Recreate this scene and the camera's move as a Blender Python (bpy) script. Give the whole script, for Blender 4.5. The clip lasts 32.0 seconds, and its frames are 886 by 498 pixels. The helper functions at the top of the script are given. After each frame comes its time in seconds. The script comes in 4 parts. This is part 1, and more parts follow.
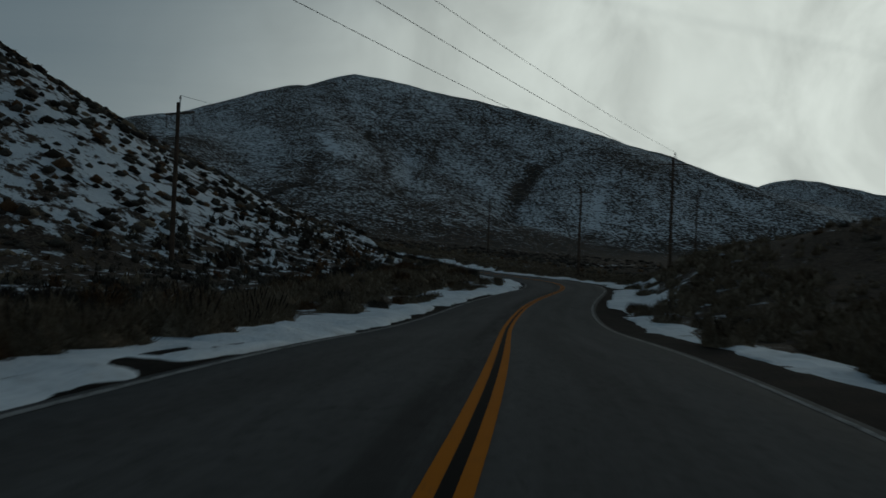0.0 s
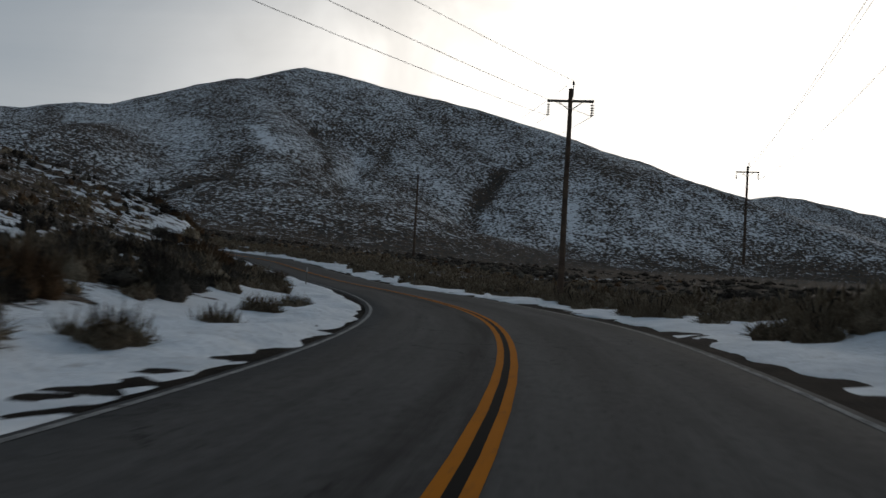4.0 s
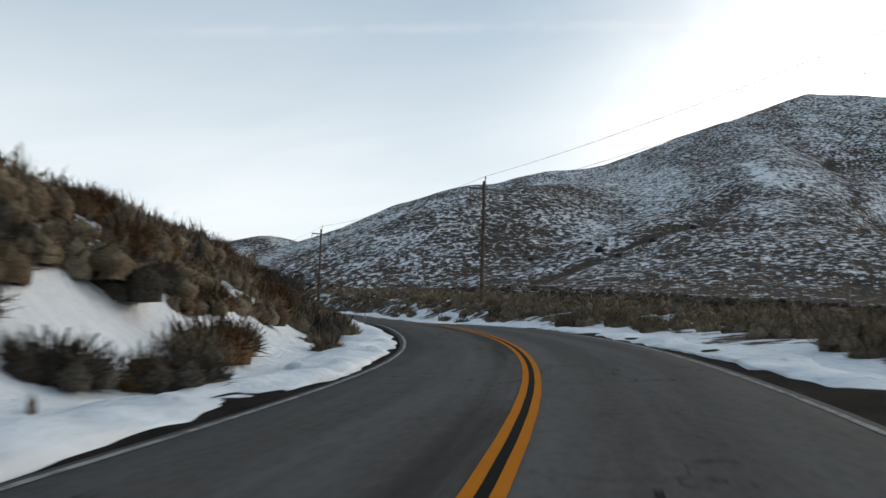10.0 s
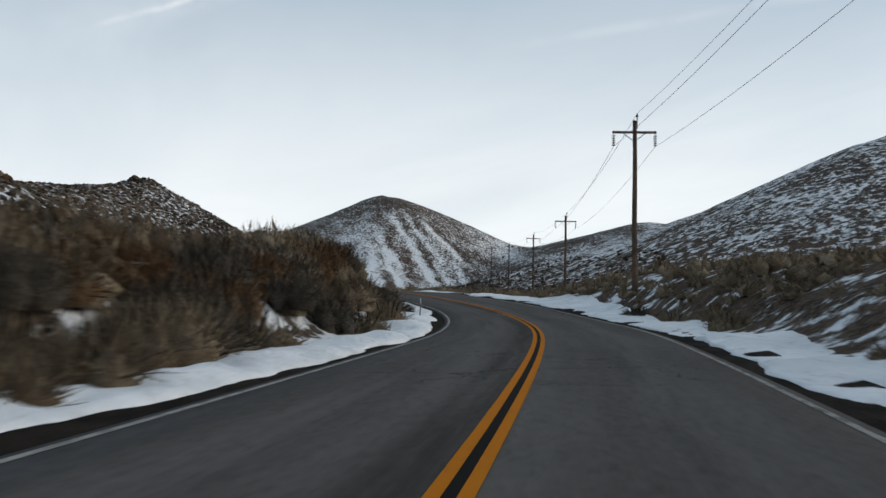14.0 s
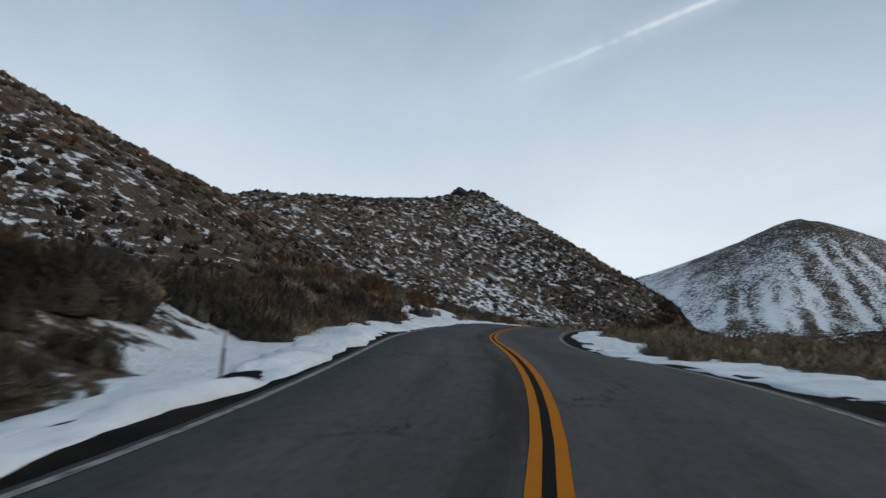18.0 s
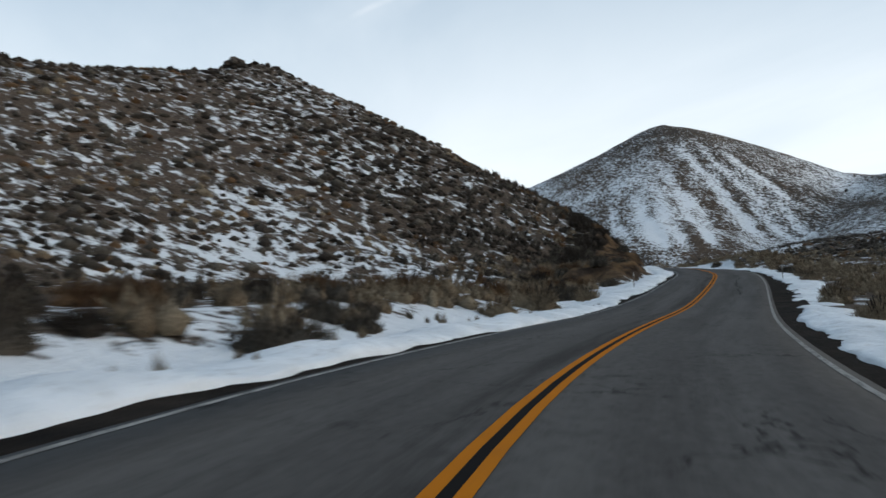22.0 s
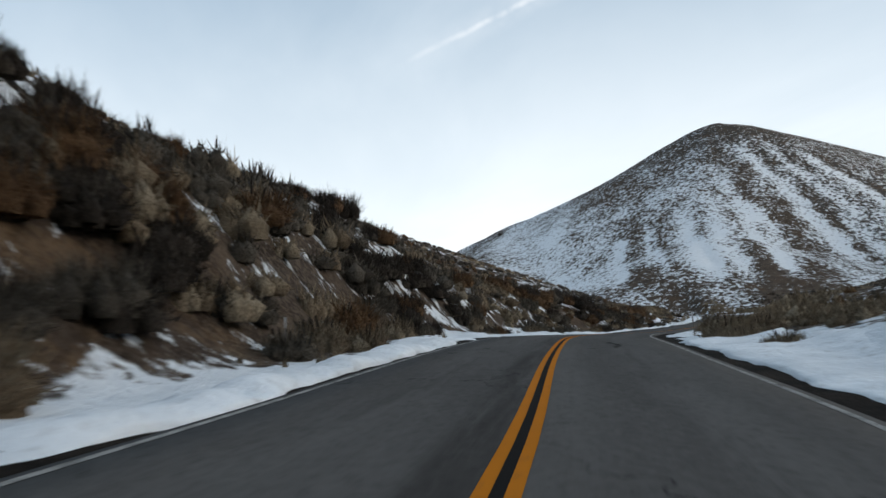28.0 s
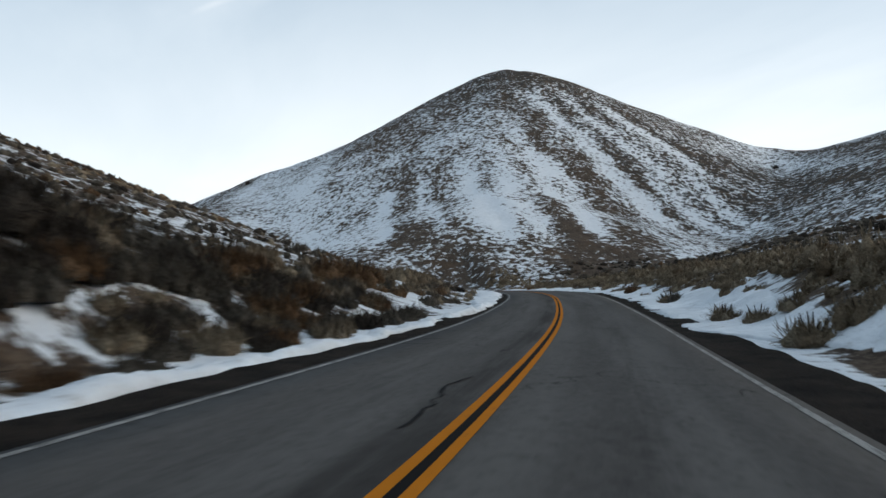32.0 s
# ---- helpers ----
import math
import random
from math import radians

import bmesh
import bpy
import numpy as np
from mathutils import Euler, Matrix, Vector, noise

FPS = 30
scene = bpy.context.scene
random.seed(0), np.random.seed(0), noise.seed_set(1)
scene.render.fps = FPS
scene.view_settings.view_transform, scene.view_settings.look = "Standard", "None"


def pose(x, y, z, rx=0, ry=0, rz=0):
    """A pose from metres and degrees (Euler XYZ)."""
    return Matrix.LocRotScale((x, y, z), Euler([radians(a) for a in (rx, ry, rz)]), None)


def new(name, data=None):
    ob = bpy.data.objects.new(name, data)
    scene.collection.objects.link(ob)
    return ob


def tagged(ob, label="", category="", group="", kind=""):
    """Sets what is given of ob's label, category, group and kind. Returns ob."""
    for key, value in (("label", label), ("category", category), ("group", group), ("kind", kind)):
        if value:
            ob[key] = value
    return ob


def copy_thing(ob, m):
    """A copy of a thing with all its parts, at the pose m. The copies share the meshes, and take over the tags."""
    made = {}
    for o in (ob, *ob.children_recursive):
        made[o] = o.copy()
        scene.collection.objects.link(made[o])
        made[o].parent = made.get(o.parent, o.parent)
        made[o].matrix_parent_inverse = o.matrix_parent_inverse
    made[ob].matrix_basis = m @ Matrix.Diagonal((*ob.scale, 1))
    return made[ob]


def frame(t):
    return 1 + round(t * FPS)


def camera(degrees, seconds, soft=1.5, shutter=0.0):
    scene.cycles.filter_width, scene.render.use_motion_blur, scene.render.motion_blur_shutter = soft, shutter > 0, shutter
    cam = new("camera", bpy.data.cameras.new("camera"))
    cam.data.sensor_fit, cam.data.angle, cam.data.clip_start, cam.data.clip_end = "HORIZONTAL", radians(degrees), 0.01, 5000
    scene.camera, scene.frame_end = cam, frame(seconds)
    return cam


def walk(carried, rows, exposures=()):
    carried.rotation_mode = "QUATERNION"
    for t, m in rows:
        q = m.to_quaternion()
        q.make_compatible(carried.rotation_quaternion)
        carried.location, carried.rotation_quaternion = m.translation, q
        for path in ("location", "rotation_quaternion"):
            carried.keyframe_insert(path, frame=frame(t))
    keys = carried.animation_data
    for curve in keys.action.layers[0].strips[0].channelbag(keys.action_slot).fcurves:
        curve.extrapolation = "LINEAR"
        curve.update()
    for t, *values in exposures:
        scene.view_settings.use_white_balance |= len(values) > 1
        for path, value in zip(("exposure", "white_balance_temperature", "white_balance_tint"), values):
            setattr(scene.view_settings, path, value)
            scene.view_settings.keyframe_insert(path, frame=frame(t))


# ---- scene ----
cam = camera(53.61, 32.0, soft=1.5, shutter=0.35)
# seconds, place, tilt, lean and turn of the camera carried in the car
ROWS = [
    (0.0, pose(0.487, -0.122, 1.171, 91.204, -2.386, -3.470)),
    (0.5, pose(1.909, 7.396, 1.162, 92.056, -1.050, 0.232)),
    (1.0, pose(3.125, 15.031, 0.992, 90.593, -0.346, 0.701)),
    (1.5, pose(4.300, 22.740, 0.724, 90.268, -0.438, 1.241)),
    (2.0, pose(5.574, 30.466, 0.537, 91.627, -0.634, 0.215)),
    (2.5, pose(7.055, 38.160, 0.523, 92.795, -0.979, -2.207)),
    (3.0, pose(8.804, 45.773, 0.646, 93.037, -1.700, -4.889)),
    (3.5, pose(10.809, 53.307, 0.804, 92.770, -2.601, -6.337)),
    (4.0, pose(12.913, 60.824, 0.952, 92.396, -3.420, -5.573)),
    (4.5, pose(14.710, 68.436, 1.084, 92.310, -3.792, -2.479)),
    (5.0, pose(15.976, 76.142, 1.206, 92.912, -3.213, 1.924)),
    (5.5, pose(16.692, 83.920, 1.323, 92.905, -2.900, 6.426)),
    (6.0, pose(16.724, 91.734, 1.423, 92.791, -2.219, 10.853)),
    (6.5, pose(16.213, 99.531, 1.541, 93.126, -1.807, 15.238)),
    (7.0, pose(15.218, 107.280, 1.677, 93.459, -1.525, 18.629)),
    (7.5, pose(13.902, 114.970, 1.821, 93.452, -0.932, 20.603)),
    (8.0, pose(12.486, 122.652, 1.994, 94.126, -0.510, 22.283)),
    (8.5, pose(10.990, 130.362, 2.259, 95.109, -0.530, 23.586)),
    (9.0, pose(9.209, 138.081, 2.620, 95.836, -0.468, 23.851)),
    (9.5, pose(7.223, 145.798, 3.059, 96.442, -0.546, 25.028)),
    (10.0, pose(5.103, 153.553, 3.515, 96.035, -1.527, 26.993)),
    (10.5, pose(2.651, 161.273, 3.907, 95.380, -2.714, 29.461)),
    (11.0, pose(-0.252, 168.940, 4.258, 94.826, -3.582, 31.945)),
    (11.5, pose(-3.701, 176.542, 4.635, 95.340, -3.848, 36.314)),
    (12.0, pose(-7.945, 183.916, 5.042, 95.375, -3.970, 41.607)),
    (12.5, pose(-12.899, 190.960, 5.418, 94.867, -3.296, 46.150)),
    (13.0, pose(-18.346, 197.790, 5.696, 94.761, -2.382, 49.396)),
    (13.5, pose(-24.190, 204.423, 5.925, 95.190, -1.622, 51.573)),
    (14.0, pose(-30.233, 210.974, 6.221, 95.104, -1.223, 52.324)),
    (14.5, pose(-36.409, 217.435, 6.592, 94.937, -1.156, 53.176)),
    (15.0, pose(-42.690, 223.736, 6.964, 95.050, -1.343, 55.071)),
    (15.5, pose(-49.093, 229.760, 7.310, 95.738, -1.658, 58.340)),
    (16.0, pose(-55.710, 235.313, 7.677, 97.224, -1.923, 62.308)),
    (16.5, pose(-62.578, 240.247, 8.140, 97.715, -3.356, 66.220)),
    (17.0, pose(-69.709, 244.531, 8.678, 96.971, -4.252, 70.314)),
    (17.5, pose(-77.097, 248.236, 9.226, 96.910, -4.095, 74.507)),
    (18.0, pose(-84.712, 251.602, 9.806, 96.609, -3.068, 78.804)),
    (18.5, pose(-92.722, 254.464, 10.385, 96.277, -2.067, 82.550)),
    (19.0, pose(-101.169, 256.787, 10.867, 95.780, -0.498, 85.437)),
    (19.5, pose(-109.950, 258.903, 11.200, 93.990, 2.313, 86.648)),
    (20.0, pose(-119.015, 261.104, 11.524, 94.268, 3.870, 86.317)),
    (20.5, pose(-128.249, 263.643, 12.001, 96.236, 3.240, 83.827)),
    (21.0, pose(-137.449, 267.026, 12.557, 96.051, 1.563, 79.444)),
    (21.5, pose(-146.519, 271.201, 13.030, 94.287, 1.213, 74.040)),
    (22.0, pose(-155.341, 275.974, 13.282, 92.671, 1.870, 69.419)),
    (22.5, pose(-163.646, 281.559, 13.349, 92.465, 2.223, 65.021)),
    (23.0, pose(-171.505, 287.712, 13.352, 92.239, 1.344, 61.677)),
    (23.5, pose(-179.121, 294.013, 13.353, 91.812, 1.335, 60.209)),
    (24.0, pose(-186.555, 300.325, 13.464, 93.562, 1.775, 60.102)),
    (24.5, pose(-193.851, 306.496, 13.833, 96.018, 1.221, 60.485)),
    (25.0, pose(-201.021, 312.483, 14.273, 95.528, 0.887, 60.273)),
    (25.5, pose(-208.127, 318.188, 14.641, 94.622, 0.970, 61.872)),
    (26.0, pose(-215.201, 323.598, 14.950, 94.619, 0.874, 63.063)),
    (26.5, pose(-222.348, 328.604, 15.243, 95.156, 0.827, 64.970)),
    (27.0, pose(-229.594, 333.192, 15.539, 95.808, 1.019, 67.703)),
    (27.5, pose(-236.910, 337.467, 15.836, 96.081, 1.608, 70.846)),
    (28.0, pose(-244.312, 341.523, 16.094, 95.386, 2.713, 73.468)),
    (28.5, pose(-251.853, 345.378, 16.324, 95.774, 2.817, 75.130)),
    (29.0, pose(-259.519, 349.098, 16.518, 94.853, 2.925, 75.062)),
    (29.5, pose(-267.236, 352.965, 16.667, 94.428, 3.053, 73.488)),
    (30.0, pose(-275.036, 356.972, 16.740, 93.730, 3.333, 71.008)),
    (30.5, pose(-282.750, 361.385, 16.716, 93.122, 3.484, 67.841)),
    (31.0, pose(-290.317, 366.358, 16.642, 93.461, 3.009, 64.436)),
    (31.5, pose(-297.635, 371.928, 16.537, 92.850, 2.105, 61.080)),
    (32.0, pose(-304.757, 378.024, 16.471, 92.905, 0.929, 58.994)),
]
EXPOSURES = (
    (0.0, -2.05, 5900, -3), (0.5, -1.68, 5950, 2), (1.0, -1.25, 6100, 6), (2.0, -0.3, 6400, 10), (2.5, -0.15, 6600, 11), (4.5, -1.05, 6500, 11), (5.5, -1.05, 6600, 11),
    (6.0, -0.75, 6500, 10), (7.0, 0.0, 6600, 10), (8.0, 0.42, 6700, 10), (9.0, 0.38, 6700, 10), (13.5, 0.35, 6800, 11), (16.0, 0.12, 6500, 10), (19.0, 0.12, 6350, 10),
    (21.0, 0.3, 6300, 9), (22.0, 0.45, 6500, 10), (23.0, 0.55, 6500, 10), (24.0, 0.72, 6400, 10), (25.0, 0.5, 6500, 10), (32.0, 0.52, 6600, 10))
SKY_GAIN, SKY_STRENGTH = 0.1, 0.85
walk(cam, ROWS, EXPOSURES)

# ---- the plan in numbers ----
TURN = [
    -13.71, -11.22, -8.71, -8.17, -9.53, -11.84, -15.21, -16.42, -12.35, -6.84, 0.21, 5.33, 9.52, 10.72, 11.89, 14.52,
    14.62, 16.93, 21.05, 26.61, 33.90, 37.91, 41.35, 42.54, 43.40, 44.62, 46.96, 51.86, 57.35, 62.86, 66.38, 72.93,
    77.18, 77.25, 76.04, 71.18, 66.64, 64.05, 58.67, 53.19, 50.97, 49.50, 49.64, 49.72, 50.68, 51.83, 54.59, 57.80,
    60.27, 62.91, 65.43, 64.47, 63.60, 59.45, 55.32, 50.82, 48.26, 48.83, 49.49, 50.45, 51.56, 52.23, 53.78, 56.02,
    58.32, 60.65, 63.01, 65.38, 67.76, 70.15, 72.54, 74.93]
GRADE = [
    3.40, 1.02, -1.96, -3.67, -1.57, 1.16, 1.97, 1.81, 1.59, 1.64, 1.26, 1.64, 1.87, 2.12, 3.65, 5.07, 5.74, 4.74,
    4.12, 4.69, 4.99, 3.55, 2.59, 3.37, 4.19, 4.05, 3.86, 4.93, 6.40, 6.61, 7.06, 6.59, 4.79, 3.22, 4.39, 5.68, 5.27,
    3.16, 1.00, 0.09, -0.17, 0.42, 3.22, 4.87, 4.18, 3.43, 3.39, 3.56, 3.55, 2.89, 2.33, 1.83, 0.76, -0.58, -1.04,
    -1.31, -0.41, 0.22, 0.80, 1.53, 2.09, 2.27, 2.05, 1.66, 1.31, 1.01, 0.76, 0.56, 0.41, 0.28, 0.19, 0.10]
CAMBER = [
    0.91, 1.07, 0.67, -0.22, 0.14, 0.14, -0.51, -1.05, -1.70, -1.74, -1.03, -0.93, -0.58, 0.13, 0.28, 0.44, 0.04, -1.19,
    -2.37, -3.01, -1.87, -0.72, -0.15, 0.52, 0.07, -0.54, -1.63, -1.12, -1.32, -2.34, -1.89, -1.76, 0.52, 2.99, 3.03,
    2.14, 2.37, 1.85, 1.51, 1.32, 0.85, 0.41, 0.92, 0.12, 0.65, 0.78, 0.78, 1.34, 2.09, 3.58, 2.58, 2.31, 2.31, 2.31,
    1.83, 1.32, 0.59, 1.37, 1.47, 1.12, 0.70, 0.29, -0.02, -0.05, -0.06, -0.04, -0.02, -0.02, -0.01, -0.01, -0.01,
    -0.01]
LANES = (3.060, 3.225)      # centre line to the edge lines
FAR_MOUNTAIN = [
    (2.5, 719.21, 146.53, -133.41, 609.33, 94.39, 0.33, 23.51),
    (-22.03, 686.7, 150.03, 256.31, 566.31, 57.3, 0.49, 23.75),
    (-76.99, 686.65, 139.3, -24.26, 430.31, 52.59, 0.35, 8.22),
    (-106.89, 600.89, 94.46, -114.2, 414.58, 53.95, 0.52, 13.27),
    (-128.89, 614.63, 95.3, -187.75, 573.56, 87.75, 0.55, 23.54),
    (-102.65, 428.99, 57.18, -197.97, 399.59, 19.43, 0.52, 12.72),
    (387.53, 815.46, 98.72, 497.1, 749.28, 71.93, 0.44, 19.23),
]
STRIPED_HILL = [
    (-580.54, 582.9, 101.13, -686.34, 508.22, 64.41, 0.62, 17.49),
    (-594.83, 587.05, 106.36, -531.86, 657.72, 70.62, 0.64, 18.53),
    (-521.07, 683.09, 68.55, -396.28, 658.88, 76.11, 0.46, 22.84),
    (-607.19, 599.6, 108.91, -483.8, 503.67, 42.06, 0.43, 15.59),
    (-662.41, 518.62, 69.97, -567.51, 457.46, 40.03, 0.51, 18.28),
    (-294.59, 413.29, 19.59, -379.82, 503.68, 26.57, 0.32, 16.35),
]
BEND_HILLS = [
    (-283.69, 291.5, 44.28, -247.78, 250.2, 36.98, 0.61, 11.74),
    (-288.69, 299.04, 47.85, -264.94, 333.86, 22.22, 0.6, 3.48),
    (-293.33, 299.62, 43.4, -339.27, 341.61, 33.96, 0.64, 10.41),
    (-357.42, 320.5, 39.52, -428.05, 366.59, 40.97, 0.41, 11.44),
    (-177.57, 210.93, 38.89, -209.39, 232.63, 33.1, 0.56, 7.31),
]
NEAR_HILLS = [
    (-44.01, 80.08, 22.15, -59.55, 111.21, 30.73, 0.67, 5.2),
    (-69.8, 113.93, 27.73, -62.19, 148.16, 23.2, 0.47, 14.89),
    (60, 30, 8, 39.76, 56.16, 6.41, 0.32, 4.58),
    (-56.54, 305.18, 12.46, -87.46, 308.89, 6.44, 0.09, 13.66),
    (-249.77, 345.01, 19.13, -290.39, 348.08, 21.54, 0.66, 1.27),
    (-12.41, 144.16, 7.59, -31.93, 164.38, 12.41, 0.58, 3.82),
    (-28.29, 92.07, 11.44, -38.84, 84.92, 17.99, 0.6, 4.35),
]
# runnels down the far slopes: from x, y to x, y, half width, snow lying in them and how deep they cut
GULLIES = [
    (-533, 581, -481, 575, 2.4, 0.22, 0.8), (-541, 561, -503, 550, 2.4, 0.20, 0.8), (-503, 550, -462, 536, 3.2, 0.26, 1.2), (-548, 575, -520, 566, 2.0, 0.14, 0.6), (-525, 538, -497, 528, 2.0, 0.16, 0.6), (-478, 500, -446, 486, 1.8, 0.14, 0.6), (-491, 530, -449, 509, 2.6, 0.22, 1.0),
    (-500, 528, -440, 495, 3.0, 0.24, 1.0), (-494, 512, -441, 484, 2.6, 0.20, 1.0), (-509, 510, -451, 479, 2.6, 0.20, 1.0), (-525, 494, -470, 461, 2.2, 0.15, 0.8),
    (-475, 552, -452, 547, 3.0, 0.20, 1.0), (-476, 568, -446, 552, 2.2, 0.18, 0.8), (-520, 566, -489, 560, 2.0, 0.12, 0.6), (-520, 502, -462, 470, 1.8, 0.10, 0.6),
    (-40, 496, -28, 450, 3.0, 0.20, 1.0), (10, 532, 6, 455, 3.0, 0.08, 5.0), (6, 455, 4, 372, 4.0, 0.03, 5.0), (-15, 552, -3, 455, 2.2, -0.12, 2.5), (-3, 455, 4, 385, 2.0, -0.10, 2.5), (30, 560, 12, 470, 2.0, -0.10, 2.0),
    (101, 530, 83, 512, 4.5, -0.10, 4.0), (83, 512, 68, 473, 4.5, -0.15, 8.0), (68, 473, 46, 372, 3.5, -0.12, 7.0), (120, 492, 96, 420, 4.0, 0.10, 2.5),
    (-62, 328, -47, 366, 2.5, -0.14, 2.0), (-47, 366, -38, 386, 2.5, -0.14, 2.0), (-38, 386, -39, 445, 2.5, -0.10, 2.5),
]
POLE_LINES = (
    ((-12.5, 52.9, 0.1), (23.4, 105.6, 1.4), (19.9, 174.4, 5.0), (-24.3, 217.9, 6.4), (-61.7, 248.4, 7.6), (-100.8, 282.9, 9.0), (-142.7, 317.6, 12.6), (-183.0, 348.0, None), (-224.0, 378.0, None), (-298.0, 435.0, None)),
    ((-30.0, -30.0, 1.0), (24.8, 75.0, 1.4), (54.5, 152.6, 5.7)),
)
# along and across the road, and how deep the snow stands round the post
MARKERS = ((110.5, -4.4, 0.1), (125.1, 5.2, 0.2), (155.1, -4.3, 0.2), (196.0, -4.0, 0.42), (257.0, 5.4, 0.2), (261.8, -4.3, 0.2), (304.0, -4.1, 0.45), (299.0, 5.4, 0.3), (354.0, -4.1, 0.0), (357.0, 4.8, 0.2), (424.5, -4.6, 0.15), (431.8, 4.5, 0.15), (497.7, -5.9, 0.2), (515.0, 4.9, 0.1))

# ---- world and light ----
SUN_AZ, SUN_EL = 32.0, 11.0     # degrees right of +y, and above the horizon
SUN_DIR = Vector((math.sin(radians(SUN_AZ)) * math.cos(radians(SUN_EL)), math.cos(radians(SUN_AZ)) * math.cos(radians(SUN_EL)), math.sin(radians(SUN_EL))))


class Nodes:
    """Short notation for node trees."""

    def __init__(self, tree):
        self.tree = tree
        tree.nodes.clear()

    def add(self, kind, out=0, **values):
        n = self.tree.nodes.new(kind)
        for key, v in values.items():
            if key.startswith("i_"):
                name = key[2:]
                s = n.inputs[int(name)] if name.isdigit() else n.inputs[name.replace("_", " ")]
                if isinstance(v, bpy.types.NodeSocket):
                    self.tree.links.new(v, s)
                else:
                    s.default_value = v
            else:
                self.option(n, key, v)
        return n.outputs[out] if out is not None else n

    def option(self, n, key, v):
        if key == "operation":
            n.operation = v
        elif key == "attribute_name":
            n.attribute_name = v
        elif key == "uv_map":
            n.uv_map = v
        elif key == "feature":
            n.feature = v

    def math(self, op, a, b=0.0, c=None, clamp=False):
        n = self.tree.nodes.new("ShaderNodeMath")
        n.operation, n.use_clamp = op, clamp
        for k, v in enumerate((a, b, c)):
            if v is None:
                continue
            if isinstance(v, bpy.types.NodeSocket):
                self.tree.links.new(v, n.inputs[k])
            else:
                n.inputs[k].default_value = v
        return n.outputs[0]

    def mix(self, f, a, b):
        n = self.tree.nodes.new("ShaderNodeMix")
        n.data_type = "RGBA"
        for k, v in ((0, f), (6, a), (7, b)):
            if isinstance(v, bpy.types.NodeSocket):
                self.tree.links.new(v, n.inputs[k])
            else:
                n.inputs[k].default_value = v if k == 0 else (*v[:3], 1)
        return n.outputs[2]

    def step(self, v, lo, hi):
        n = self.tree.nodes.new("ShaderNodeMapRange")
        n.interpolation_type = "SMOOTHSTEP"
        self.tree.links.new(v, n.inputs[0])
        n.inputs[1].default_value, n.inputs[2].default_value = lo, hi
        return n.outputs[0]

    def noise(self, vec, scale, detail=3.0, rough=0.55, dist=0.0):
        return self.add("ShaderNodeTexNoise", i_Vector=vec, i_Scale=scale, i_Detail=detail, i_Roughness=rough, i_Distortion=dist)

    def link(self, a, b):
        self.tree.links.new(a, b)


world = bpy.data.worlds.new("sky")
scene.world = world
world.use_nodes = True
w = Nodes(world.node_tree)
sky_node = w.add("ShaderNodeTexSky", None)
sky_node.sky_type, sky_node.sun_disc = "NISHITA", False
sky_node.sun_elevation, sky_node.sun_rotation = radians(SUN_EL), radians(SUN_AZ)
sky_node.altitude, sky_node.air_density, sky_node.dust_density, sky_node.ozone_density = 1200.0, 1.0, 0.6, 1.0
sky = sky_node.outputs[0]
way = w.add("ShaderNodeTexCoord")
sep = w.add("ShaderNodeSeparateXYZ", None, i_0=way)
# thin high cloud: streaks seen on a flat layer overhead, thicker towards the horizon
up = w.math("MAXIMUM", sep.outputs[2], 0.05)
cx = w.math("DIVIDE", sep.outputs[0], w.math("ADD", up, 0.12))
cy = w.math("DIVIDE", sep.outputs[1], w.math("ADD", up, 0.12))
flat = w.add("ShaderNodeCombineXYZ", i_0=cx, i_1=cy)
streak = w.add("ShaderNodeMapping", i_0=flat, i_Rotation=(0, 0, 0.6), i_Scale=(0.5, 1.1, 1))
cloud = w.step(w.noise(streak, 0.9, 6.0, 0.55, 0.4), 0.25, 0.8)
near_sun = w.add("ShaderNodeVectorMath", 1, operation="DOT_PRODUCT", i_0=way, i_1=SUN_DIR)
glow = w.math("POWER", w.step(near_sun, 0.42, 1.03), 2.0)
low = w.math("SUBTRACT", 1.0, w.step(sep.outputs[2], 0.03, 0.50))
veil = w.math("MULTIPLY_ADD", glow, 0.8, w.math("MULTIPLY", cloud, 0.20), clamp=True)
veil = w.math("ADD", veil, w.math("MULTIPLY", low, 0.76), clamp=True)
clear = w.mix(0.55, w.add("ShaderNodeVectorMath", operation="SCALE", i_0=sky, i_Scale=SKY_GAIN), (0.345, 0.51, 0.675))
bright = w.mix(glow, (0.93, 0.995, 1.04), (3.0, 2.85, 2.6))
colour = w.mix(veil, clear, bright)
puff = w.step(w.noise(way, 7.0, 5.0, 0.55, 0.5), 0.25, 0.75)
puff = w.math("MULTIPLY_ADD", w.math("MULTIPLY", puff, glow), 0.5, w.math("MULTIPLY_ADD", glow, -0.22, 1.0))
colour = w.add("ShaderNodeVectorMath", operation="SCALE", i_0=colour, i_Scale=puff)
# two old vapour trails, straight lines across the sky
def heaven(az, el):
    return Vector((-math.sin(radians(az)) * math.cos(radians(el)), math.cos(radians(az)) * math.cos(radians(el)), math.sin(radians(el))))


